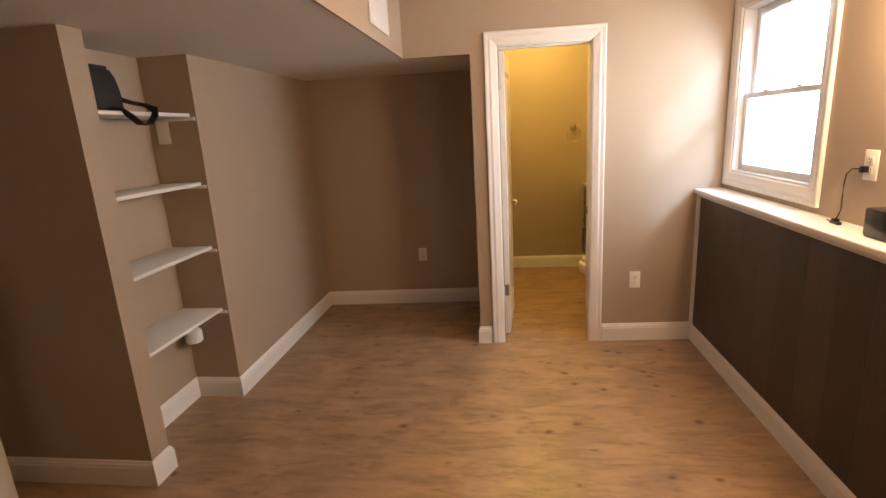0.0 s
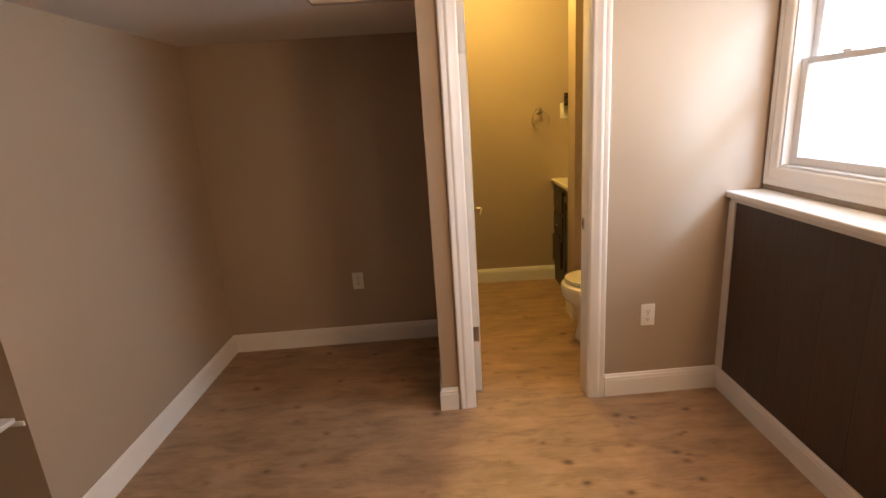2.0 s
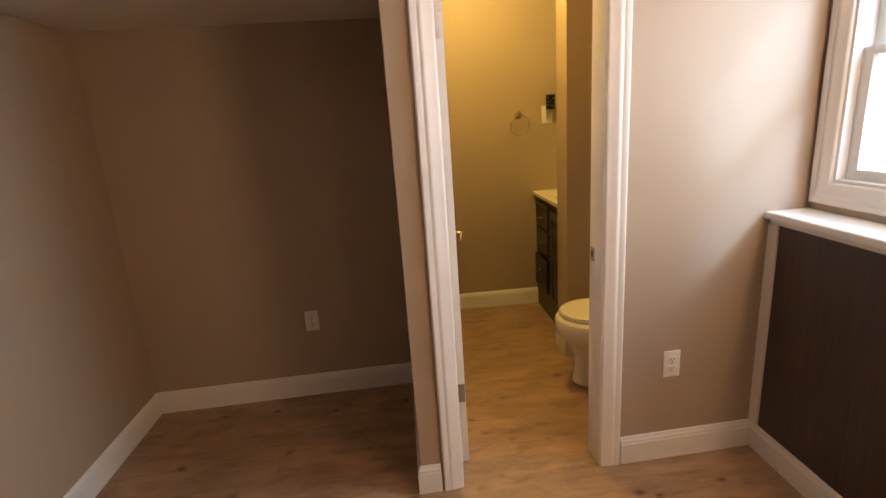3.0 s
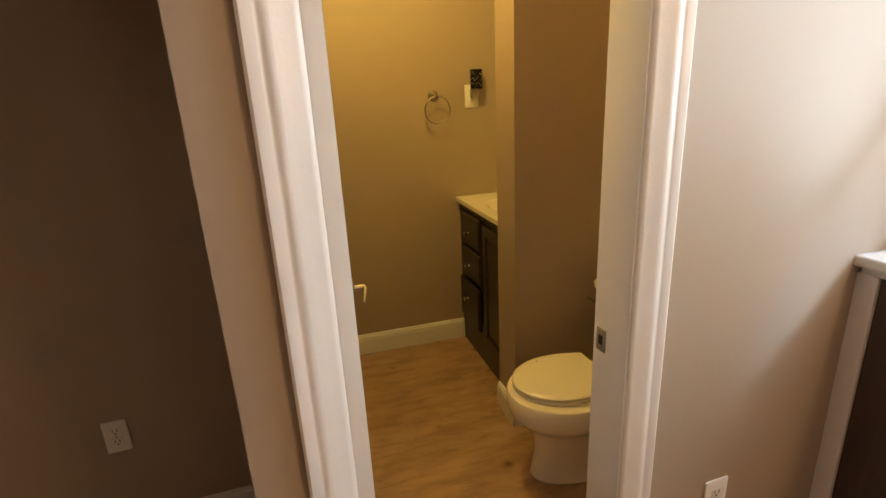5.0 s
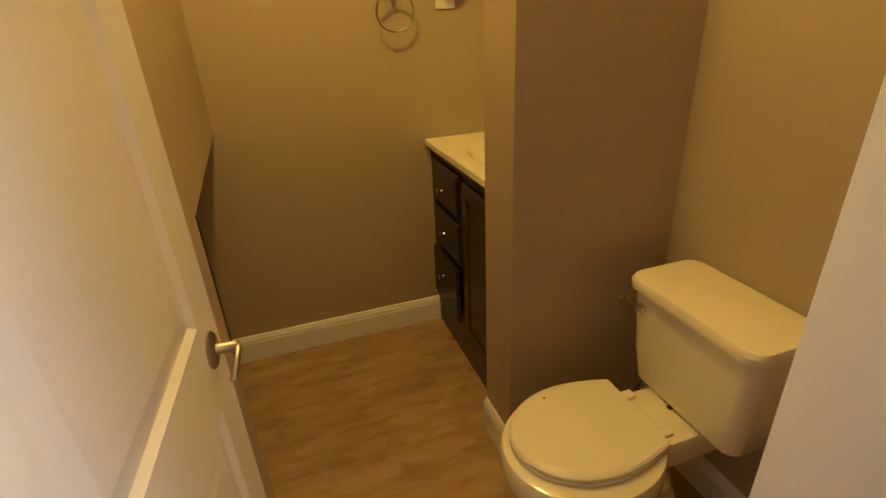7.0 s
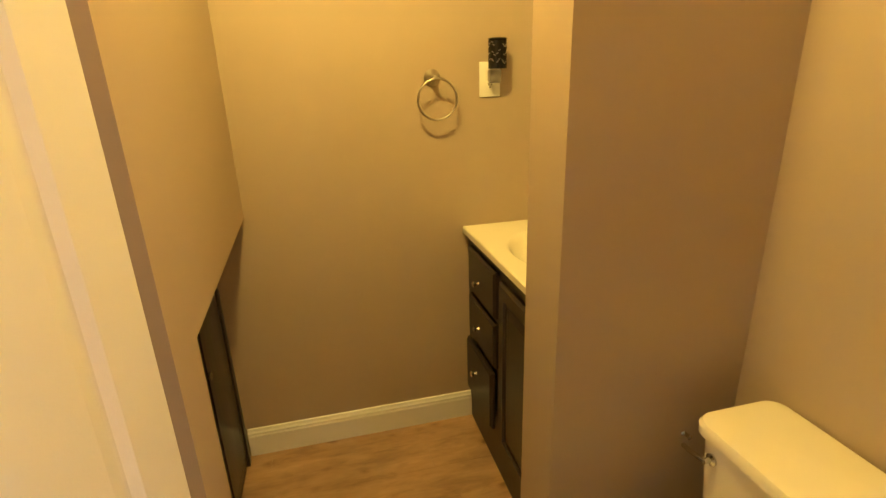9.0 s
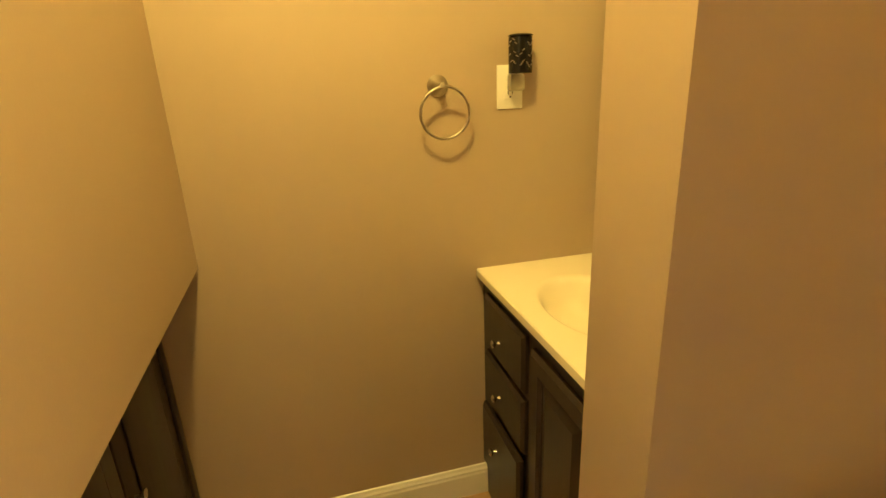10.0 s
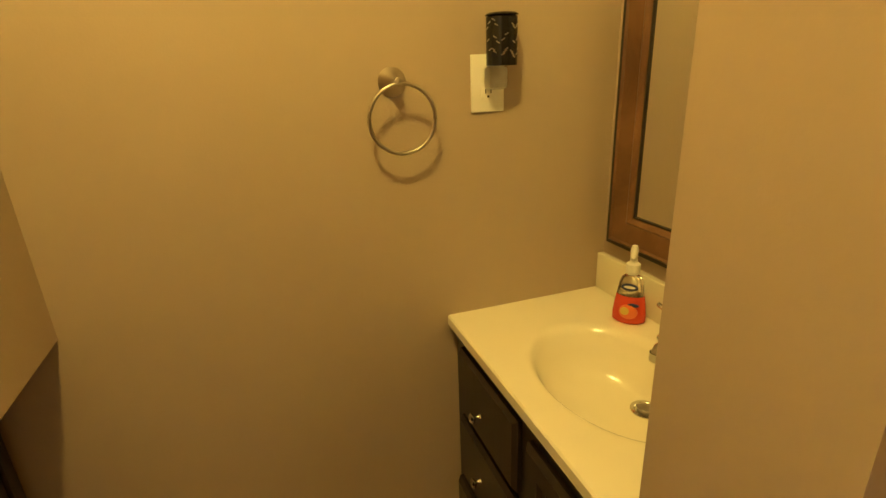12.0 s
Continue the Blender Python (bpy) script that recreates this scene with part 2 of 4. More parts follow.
def tube(bm, pts, radius, seg=10, closed=False):
    pts = [Vector(p) for p in pts]
    k = len(pts)
    loops = []
    up = Vector((0, 0, 1))
    for i, p in enumerate(pts):
        a = pts[(i - 1) % k] if closed or i else p
        c = pts[(i + 1) % k] if closed or i < k - 1 else p
        d = (c - a).normalized()
        s = d.cross(up)
        s = s.normalized() if s.length > 0.05 else d.cross(Vector((1, 0, 0))).normalized()
        u = s.cross(d)
        loops.append([p + (s * math.cos(t) + u * math.sin(t)) * radius for t in (2 * math.pi * j / seg for j in range(seg))])
    if closed:
        loops.append(loops[0])
        return rings(bm, loops, False)
    return rings(bm, loops)


def prism(bm, profile, p0, p1, side, m0=0.0, m1=0.0):
    """Sweeps (out, up) profile from p0 to p1; side: the way it stands out. m0, m1: mitre per metre out."""
    p0, p1, side = Vector((*p0, 0)), Vector((*p1, 0)), Vector((*side, 0)).normalized()
    d = (p1 - p0).normalized()
    return rings(bm, [[q + side * o + d * (mi * o) + Vector((0, 0, z)) for o, z in profile] for q, mi in ((p0, m0), (p1, m1))])


BASE = [(0.0, 0.0), (0.015, 0.0), (0.015, 0.090), (0.0125, 0.097), (0.0125, 0.105), (0.008, 0.112), (0.005, 0.121), (0.0, 0.124)]


def baseboard(name, p0, p1, side, label="white moulded wooden baseboard along the wall", m0=0.0, m1=0.0):
    return structure(name, prism(B(), BASE, p0, p1, side, m0, m1), TRIM, label, category="baseboard")


# ---- structure: main room ----
D = pose(-0.126, 3.335, 0, 0, 0, 2.6)          # door wall: u along it, v into the bathroom
A = pose(-1.535, 4.172, 0, 0, 0, 2.4)          # back wall of the alcove
# BACK: unseen near end of the room, set far off so less light bounces
SOFFIT_Z, CEIL_Z, BACK = 1.962, 2.60, -4.25
WT = 0.111                                     # door wall thickness
structure("subfloor", boxes((-2.45, 1.62, BACK - 0.15, 5.38, -0.12, -0.006)), SUB, "plain dark subfloor under the vinyl planks", category="floor")
structure("ceiling", boxes((-0.54, 1.62, BACK - 0.05, 3.5, CEIL_Z, CEIL_Z + 0.1)), CEIL, "plain painted ceiling of the basement room", category="ceiling")
structure("ceiling_soffit", boxes((-2.45, -0.545, BACK - 0.05, 4.32, SOFFIT_Z, CEIL_Z + 0.1), (-0.545, -0.115, 3.345, 4.32, SOFFIT_Z, CEIL_Z + 0.1)),
          CEIL, "low pale painted soffit ceiling over shelves and alcove", category="ceiling")
structure("wall_bulkhead", boxes((-0.545, -0.535, BACK - 0.05, 3.33, SOFFIT_Z - 0.003, CEIL_Z)), PAINT, "taupe painted side of the dropped soffit", category="wall")
structure("wall_door", boxes((0.015, 0.168, 0, WT, 0, CEIL_Z), (0.168, 0.780, 0, WT, 2.008, CEIL_Z), (0.780, 1.76, 0, WT, 0, CEIL_Z), (-0.42, 0.015, 0, 0.05, SOFFIT_Z - 0.003, CEIL_Z)),
          PAINT, "taupe painted wall with the bathroom doorway", D, "wall")
structure("wall_alcove_back", boxes((-0.1, 1.5, 0, 0.1, 0, 2.1)), PAINT, "taupe painted back wall of the alcove", A, "wall")
structure("wall_alcove_side", boxes((-0.111, -0.02, 3.45, 4.30, 0, CEIL_Z)), PAINT, "taupe painted side wall between alcove and bathroom", category="wall")
structure("wall_left", boxes((-1.90, -1.532, 2.571, 4.30, 0, 2.1)), PAINT, "taupe painted wall beside the shelf niche", category="wall")
structure("wall_niche_back", boxes((-1.92, -1.812, 1.80, 2.575, 0, 2.1)), PAINT, "taupe painted back of the shelf niche", category="wall")
structure("wall_pillar", boxes((-2.45, -1.527, 1.792, 1.905, 0, 2.1)), PAINT, "taupe painted wall end that frames the shelves", category="wall")
structure("wall_far_left", boxes((-2.45, -2.300, BACK - 0.05, 1.795, 0, 2.1)), PAINT, "taupe painted side wall of the room", category="wall")
structure("wall_behind", boxes((-2.45, 1.62, BACK - 0.15, BACK, 0, CEIL_Z)), PAINT, "unseen taupe closing wall, set far back to lessen bounced light", category="wall")
# right wall: knee wall below the ledge, upper wall round the window
structure("wall_knee", boxes((1.338, 1.62, BACK - 0.05, 3.42, 0, 1.016)), PAINT, "low knee wall that carries the window ledge", category="wall")
WY0, WY1, WZ0, WZ1 = 2.482, 3.312, 1.150, 2.095
structure("wall_window", boxes((1.482, 1.62, BACK - 0.05, WY0, 1.016, CEIL_Z), (1.482, 1.62, WY1, 3.42, 1.016, CEIL_Z),
                               (1.482, 1.62, WY0, WY1, 1.016, WZ0), (1.482, 1.62, WY0, WY1, WZ1, CEIL_Z)),
          PAINT, "taupe painted upper wall with the window", category="wall")
structure("ledge", boxes((1.300, 1.482, BACK - 0.05, 3.402, 1.016, 1.045), bevel=0.006), LEDGE, "white painted wooden ledge below the window", category="ledge")
structure("trim_apron", boxes((1.322, 1.338, BACK - 0.05, 3.394, 0.996, 1.0155), bevel=0.003), TRIM, "white trim strip under the ledge", category="trim")
structure("trim_corner", boxes((1.322, 1.3385, 3.352, 3.402, 0.1245, 0.996), bevel=0.002), TRIM, "white upright corner trim beside dark panelling", category="trim")

# baseboards
baseboard("baseboard", (1.340, BACK), (1.340, 3.40), (-1, 0), m1=-1)
dv = D.to_3x3() @ Vector((0, -1, 0))


def on_door(u, v=0.0):
    p = D @ Vector((u, v, 0))
    return (p.x, p.y)


baseboard("baseboard", on_door(0.860), on_door(1.47), (dv.x, dv.y))
baseboard("baseboard", on_door(0.015), on_door(0.095), (dv.x, dv.y), m0=-1)
baseboard("baseboard", on_door(0.015), (-0.111, 4.24), (-1, 0), m0=-1)
av = A.to_3x3() @ Vector((0, -1, 0))
a0, a1 = A @ Vector((0, 0, 0)), A @ Vector((1.42, 0, 0))
baseboard("baseboard", (a0.x, a0.y), (a1.x, a1.y), (av.x, av.y))
baseboard("baseboard", (-1.532, 2.571), (-1.532, 4.18), (1, 0), m0=-1)
baseboard("baseboard", (-1.812, 2.571), (-1.532, 2.571), (0, -1), m1=1)
baseboard("baseboard", (-1.812, 1.905), (-1.812, 2.571), (1, 0))
baseboard("baseboard", (-2.300, 1.792), (-1.527, 1.792), (0, -1), m1=1)
baseboard("baseboard", (-1.527, 1.792), (-1.527, 1.905), (1, 0), m0=-1, m1=1)
baseboard("baseboard", (-1.80, 1.905), (-1.527, 1.905), (0, 1), m1=1)
structure("trim_casing", boxes((-2.300, -2.102, 1.59, 1.660, 0, 1.955), bevel=0.004), TRIM, "white painted upright door casing on the side wall", category="trim")

# ---- doorway ----
CAS = [(0.0, 0.0), (0.0, 0.004), (0.003, 0.008), (0.010, 0.0115), (0.040, 0.0145), (0.043, 0.0158), (0.052, 0.0163), (0.055, 0.0152), (0.060, 0.0152),
       (0.063, 0.0170), (0.078, 0.0176), (0.083, 0.0140), (0.083, 0.0)]


def casing_frame(name, m, u0, u1, z0, z1, label, category, sill=False):
    """A mitred moulded casing round an opening u0..u1, z0..z1 in a wall's own frame."""
    top = tagged(new(name), label, category, kind="structure")
    top.matrix_world = m

    def leg(nm, at, far):
        part(nm, rings(B(), [[at(w, t) for w, t in CAS], [far(w, t) for w, t in CAS]]), TRIM, top, "", True)

    lo = (lambda w: z0 - w) if sill else (lambda w: 0.0)
    leg("casing_leg", lambda w, t: Vector((u0 - w, -t, lo(w))), lambda w, t: Vector((u0 - w, -t, z1 + w)))
    leg("casing_leg", lambda w, t: Vector((u1 + w, -t, lo(w))), lambda w, t: Vector((u1 + w, -t, z1 + w)))
    leg("casing_head", lambda w, t: Vector((u0 - w, -t, z1 + w)), lambda w, t: Vector((u1 + w, -t, z1 + w)))
    if sill:
        leg("casing_foot", lambda w, t: Vector((u0 - w, -t, z0 - w)), lambda w, t: Vector((u1 + w, -t, z0 - w)))
    return top


O0, O1, OH = 0.186, 0.769, 1.990
frame_top = casing_frame("door_frame", D, O0, O1 + 0.003, 0, OH + 0.007, "white moulded wooden door frame of the bathroom", "door frame")
for nm, r in (("jamb", (0.168, O0, -0.001, WT + 0.002, 0, OH + 0.018)), ("jamb", (O1, 0.781, -0.001, WT + 0.002, 0, OH + 0.018)),
              ("head_jamb", (O0, O1, -0.001, WT + 0.002, OH, OH + 0.018)),
              ("door_stop", (O0, O0 + 0.004, 0.040, 0.075, 0, OH)), 
              ("door_stop", (O0 + 0.004, O1 - 0.004, 0.040, 0.075, OH - 0.011, OH))):
    part(nm, boxes(r, bevel=0.0015), TRIM, frame_top)
strike = part("strike_plate", boxes((O1 - 0.0025, O1 + 0.001, 0.069, 0.100, 0.889, 0.944), bevel=0.0008), STEEL, frame_top, "steel strike plate with dark latch hole")
part("latch_hole", boxes((O1 - 0.0034, O1 - 0.0015, 0.077, 0.091, 0.905, 0.928)), SLOT, strike)
for z, mt, lb in ((0.345, STEEL, "dull steel hinge leaf"), (1.788, TRIM, "hinge leaf painted over in white")):
    hg = part("hinge", boxes((O0 - 0.001, O0 + 0.0025, 0.078, 0.112, z - 0.042, z + 0.042), bevel=0.001), mt, frame_top, lb)
    for dz in (-0.028, 0.0, 0.028):
        part("screw", lathe(B(), [(0.0, 0.0), (0.004, 0.0), (0.0035, 0.0008), (0.0, 0.001)], pose(O0 + 0.0025, 0.095 + (0.006 if dz else -0.006), z + dz, 0, 90, 0), 10), STEEL, hg)

# the door leaf, open against the side wall: y' along the leaf, x' towards the room
LEAF, LT, LH = 0.572, 0.035, 1.975
L = pose(0.066, 3.483, 0.008, 0, 0, -3.9)
door = tagged(new("door_1"), "white panelled bathroom door standing wide open", "door", kind="structure")
door.matrix_world = L


def panel_leaf():
    """Stiles and rails with sunk, bevelled fields on the open face."""
    bm = boxes((0, LT - 0.0115, 0.001, LEAF - 0.001, 0.001, LH - 0.001))
    st = 0.098
    ys = [(0.0, st), (LEAF - st, LEAF)]
    zs = [(0.0, 0.20), (0.825, 0.975), (LH - 0.12, LH)]
    for y0, y1 in ys:
        box(bm, 0, LT, y0, y1, 0, LH, 0.0)
    for z0, z1 in zs:
        box(bm, 0, LT, st, LEAF - st, z0, z1, 0.0)
    for z0, z1 in ((0.20, 0.825), (0.975, LH - 0.12)):
        y0, y1 = st, LEAF - st
        loops = []
        for ins, x in ((0.0, LT), (0.010, LT - 0.009), (0.018, LT - 0.009), (0.046, LT - 0.003)):
            loops.append([Vector((x, a, b)) for a, b in ((y0 + ins, z0 + ins), (y1 - ins, z0 + ins), (y1 - ins, z1 - ins), (y0 + ins, z1 - ins))])
        vs = [[bm.verts.new(p) for p in lp] for lp in loops]
        for a, b in zip(vs, vs[1:]):
            for i in range(4):
                bm.faces.new((a[i], a[(i + 1) % 4], b[(i + 1) % 4], b[i]))
        bm.faces.new(vs[-1])
    return bm


part("leaf", panel_leaf(), DOORP, door, "white moulded panel leaf", False)
lev = part("door_handle", lathe(B(), [(0.0, 0), (0.029, 0), (0.030, 0.003), (0.026, 0.007), (0.011, 0.009), (0.0085, 0.013), (0.0085, 0.040), (0.0, 0.042)],
                                pose(LT, LEAF - 0.066, 0.915, 0, 90, 0)), NICKEL, door, "brushed nickel lever handle on a round rose")
part("lever", tube(B(), [(LT + 0.036, LEAF - 0.060, 0.916), (LT + 0.041, LEAF - 0.074, 0.915), (LT + 0.040, LEAF - 0.088, 0.910), (LT + 0.037, LEAF - 0.101, 0.902), (LT + 0.034, LEAF - 0.110, 0.893), (LT + 0.032, LEAF - 0.114, 0.886)], 0.0052, 12),
     NICKEL, lev)
for z, mt, lb in ((0.337, STEEL, "dull steel hinge leaf"), (1.780, TRIM, "hinge leaf painted over in white")):
    part("hinge", boxes((0.004, LT - 0.002, -0.0025, 0.001, z - 0.042, z + 0.042), bevel=0.0008), mt, door, lb)

# ---- window ----
# u runs to -y, v to +x
W = Matrix(((0, 1, 0, 1.482), (-1, 0, 0, 0), (0, 0, 1, 0), (0, 0, 0, 1)))
window = casing_frame("window_1", W, -WY1 + 0.004, -WY0 - 0.004, WZ0 + 0.004, WZ1 - 0.004, "white double-hung window with moulded casing, bright daylight behind", "window", True)


def wpart(nm, u0, u1, v0, v1, z0, z1, mat=None, bevel=0.002, parent=None, label=""):
    return part(nm, boxes((u0, u1, v0, v1, z0, z1), bevel=bevel), mat or TRIM, parent or window, label)


U0, U1 = -WY1, -WY0
for r in ((U0, U0 + 0.016, 0.0, 0.138, WZ0, WZ1), (U1 - 0.016, U1, 0.0, 0.138, WZ0, WZ1), (U0 + 0.016, U1 - 0.016, 0.0, 0.138, WZ1 - 0.016, WZ1), (U0 + 0.016, U1 - 0.016, 0.0, 0.138, WZ0, WZ0 + 0.016)):
    wpart("window_jamb", *r)
MR = 1.600


def sash(v0, z0, z1, st, rail_lo, rail_hi, label):
    a, b = U0 + 0.017, U1 - 0.017
    s = wpart("sash", a, a + st, v0, v0 + 0.030, z0, z1, label=label)
    wpart("stile", b - st, b, v0, v0 + 0.030, z0, z1, parent=s)
    wpart("rail", a + st, b - st, v0, v0 + 0.030, z0, z0 + rail_lo, parent=s)
    wpart("rail", a + st, b - st, v0, v0 + 0.030, z1 - rail_hi, z1, parent=s)
    g = wpart("pane", a + st, b - st, v0 + 0.013, v0 + 0.017, z0 + rail_lo, z1 - rail_hi, GLASS, 0.0, s)
    g.visible_shadow = False
    return s


sash(0.035, WZ0 + 0.017, MR + 0.014, 0.042, 0.036, 0.026, "white lower sash")
sash(0.072, MR - 0.014, WZ1 - 0.017, 0.042, 0.026, 0.036, "white upper sash")
for u in (-2.74, -3.06):
    wpart("sash_lock", u - 0.022, u + 0.022, 0.037, 0.062, MR + 0.0145, MR + 0.026, bevel=0.004)
structure("backdrop", boxes((12.0, 12.1, -4.0, 60.0, -4.0, 16.0)), OUTSIDE, "bright overcast daylight outside the window", category="backdrop")

# ---- dark panelling ----
wains = tagged(new("wainscot"), "dark brown vertical board panelling under the ledge", "panelling", kind="structure")
bw = 0.197
for i in range(39):
    y1 = 3.350 - i * bw
    prof = [(0.0, 0.0), (0.0, 0.0078), (0.003, 0.0085), (bw - 0.0032, 0.0085), (bw - 0.0002, 0.0078), (bw - 0.0002, 0.0)]
    bm = rings(B(), [[Vector((1.3375 - h, y1 - d, z)) for d, h in prof] for z in (0.1245, 0.996)])
    part("board", bm, WAINS, wains, "", False)

# ---- niche shelves ----


def shelf(z, label):
    s = thing("shelf", pose(-1.68, 2.24, z), label, "shelf", "niche shelves")
    part("board", boxes((-0.130, 0.118, -0.333, 0.322, -0.018, 0.0), bevel=0.002), SHELF, s)
    for y0, y1 in ((0.3225, 0.3305), (-0.3345, -0.3335)):
        part("cleat", boxes((-0.130, 0.140, y0, y1, -0.036, -0.019), bevel=0.001), SHELF, s, "thin white support cleat")
    return s


for z, extra in ((1.665, "carrying a black bag"), (1.302, "empty"), (0.942, "empty"), (0.572, "over a pipe")):
    shelf(z, "white painted wooden shelf board in the niche, " + extra)

# black bag with strap
bag = thing("bag", pose(-1.685, 2.075, 1.665), "small black fabric bag with a hanging strap on the top shelf", "bag")
bm = rings(B(), [[Vector((x * sx, y * sy + dy, z)) for x, y in ((-0.07, -0.10), (0.07, -0.10), (0.07, 0.10), (-0.07, 0.10))] for z, sx, sy, dy in ((0, 1, 1, 0), (0.09, 1.0, 0.98, 0.0), (0.165, 0.9, 0.86, -0.005), (0.19, 0.75, 0.8, -0.012))])
bmesh.ops.bevel(bm, geom=list(bm.edges), offset=0.012, segments=2, affect="EDGES")
part("body", bm, BLACK, bag)
part("flap", boxes((-0.075, 0.074, -0.112, 0.03, 0.176, 0.192), bevel=0.006), BLACK, bag)


def ribbon(bm, pts, width, thick):
    loops = []
    for i, p in enumerate(pts):
        a, c = Vector(pts[max(i - 1, 0)]), Vector(pts[min(i + 1, len(pts) - 1)])
        d = (c - a).normalized()
        s = Vector((1, 0, 0)) - d * d.x
        s.normalize()
        u = d.cross(s)
        p = Vector(p)
        loops.append([p + s * (width / 2 * i2) + u * (thick / 2 * j2) for i2, j2 in ((-1, -1), (1, -1), (1, 1), (-1, 1))])
    return rings(bm, loops)


part("strap", ribbon(B(), [(0.09, -0.03, 0.012), (0.125, 0.00, 0.006), (0.150, 0.02, -0.025), (0.158, 0.06, -0.058), (0.158, 0.115, -0.060), (0.155, 0.165, -0.025), (0.145, 0.190, 0.010), (0.12, 0.165, 0.030), (0.09, 0.12, 0.040), (0.06, 0.09, 0.055)], 0.038, 0.006), BLACK, bag)

# pipe cleanout under the lowest shelf
pipe = thing("pipe_cap", pose(-1.73, 2.50, 0.43), "white plastic pipe cap on a short stub below the shelf", "pipe")
part("cap", lathe(B(), [(0.0, -0.045), (0.040, -0.045), (0.048, -0.036), (0.048, 0.020), (0.040, 0.030), (0.024, 0.034), (0.0, 0.035)]), PVC, pipe)
part("stub", lathe(B(), [(0.017, 0.034), (0.017, 0.124)], seg=18), PVC, pipe)


# ---- outlets ----
def outlet(name, m, label, w=0.072, h=0.116, duplex=True, group="wall outlets"):
    """x across, z up, front towards -y."""
    o = thing(name, m, label, "outlet", group)
    part("plate", boxes((-w / 2, w / 2, -0.006, 0.0, -h / 2, h / 2), bevel=0.0025), PLATE, o)
    if duplex:
        for z in (-0.020, 0.020):
            f = part("socket", boxes((-0.017, 0.017, -0.008, -0.006, z - 0.014, z + 0.014), bevel=0.0006), PLATE, o)
            for x in (-0.0065, 0.0065):
                part("slot", boxes((x - 0.0012, x + 0.0012, -0.0085, -0.0078, z - 0.001, z + 0.008)), SLOT, f)
            part("slot", boxes((-0.0025, 0.0025, -0.0085, -0.0078, z - 0.010, z - 0.005)), SLOT, f)
        part("screw", boxes((-0.003, 0.003, -0.0068, -0.0055, -0.003, 0.003), bevel=0.0006), STEEL, o)
    else:
        for z in (-0.042, 0.042):
            part("screw", boxes((-0.003, 0.003, -0.0068, -0.0055, z - 0.003, z + 0.003), bevel=0.0006), PLATE, o)
    return o


outlet("outlet", D @ pose(1.075, 0, 0.440), "white duplex wall outlet low beside the doorway")
outlet("outlet", A @ pose(0.885, 0, 0.446), "white duplex wall outlet low in the alcove")
outlet("blank_plate", pose(-1.735, 2.571, 1.572), "white blank wall plate between the shelves", duplex=False, group="blank plates")
ow = outlet("outlet", pose(1.482, 2.112, 1.283, 0, 0, -90), "white wall outlet above the ledge with a black plug in it")
cord = thing("power_cord", pose(1.44, 2.12, 1.28), "thin black power cord hanging from the outlet to the ledge", "cable")
part("plug", boxes((0.012, 0.036, -0.008, 0.016, -0.025, 0.0), bevel=0.004), BLACKP, cord)
part("cable", tube(B(), [(0.022, 0.012, -0.012), (0.005, 0.04, -0.012), (0.0, 0.062, -0.035), (0.010, 0.085, -0.08), (0.012, 0.088, -0.13), (0.005, 0.075, -0.18), (-0.01, 0.07, -0.215), (-0.015, 0.085, -0.2315), (-0.01, 0.13, -0.2325)], 0.0024, 8), BLACKP, cord)
part("connector", boxes((-0.025, -0.005, 0.055, 0.082, -0.2348, -0.215), bevel=0.003), BLACKP, cord)
part("connector", boxes((-0.035, -0.018, 0.02, 0.075, -0.2348, -0.222), bevel=0.003), BLACKP, cord)
dev = thing("black_device", pose(1.425, 1.885, 1.045), "small black plastic box on the window ledge", "device")
part("body", boxes((-0.05, 0.05, -0.07, 0.07, 0.004, 0.105), bevel=0.008), BLACKP, dev)
part("foot", boxes((-0.045, 0.045, -0.065, 0.065, 0.0, 0.005)), BLACKP, dev)

# air vent on the soffit side
vent = thing("air_vent", pose(-0.535, 2.72, 2.125, 0, 0, 90), "white metal air vent grille high on the soffit side", "vent")
for r in ((-0.20, 0.20, -0.008, 0, -0.10, -0.075), (-0.20, 0.20, -0.008, 0, 0.075, 0.10), (-0.20, -0.175, -0.008, 0, -0.075, 0.075), (0.175, 0.20, -0.008, 0, -0.075, 0.075)):
    part("frame", boxes(r, bevel=0.002), TRIM, vent)
part("backing", boxes((-0.175, 0.175, -0.002, 0, -0.075, 0.075)), SLOT, vent)
for i in range(9):
    bm = boxes((-0.174, 0.174, -0.0015, 0.0015, -0.008, 0.008))
    bmesh.ops.transform(bm, matrix=pose(0, -0.006, -0.066 + i * 0.0165, 35), verts=bm.verts)
    part("slat", bm, TRIM, vent)

# ---- bathroom structure ----
FY, RX = 5.285, 1.340
structure("wall_bath_far", boxes((-0.35, 1.45, FY, FY + 0.1, 0, CEIL_Z)), PAINT, "taupe painted end wall of the bathroom", category="wall")
structure("wall_bath_right", boxes((RX, 1.50, 3.53, FY, 0, CEIL_Z)), PAINT, "taupe painted wall behind toilet and vanity", category="wall")
structure("wall_bath_left", slab(slab(B(), [(-0.02, 4.225), (0.100, 4.225), (0.0965, 4.378), (-0.02, 4.378)], 0, CEIL_Z), [(-0.02, 4.378), (0.0965, 4.378), (0.072, FY), (-0.02, FY)], 1.008, CEIL_Z), PAINT, "taupe painted side wall with a low cabinet recess", category="wall")
structure("wall_recess", boxes((-0.30, -0.10, 4.30, FY, 0, 1.2), (-0.10, -0.02, 4.30, 4.378, 0, 1.2), (-0.10, -0.02, 4.378, FY, 1.008, 1.1)), PAINT, "taupe painted recess behind the low cabinet", category="wall")
SX, SY0, SY1 = 0.836, 4.362, 4.543
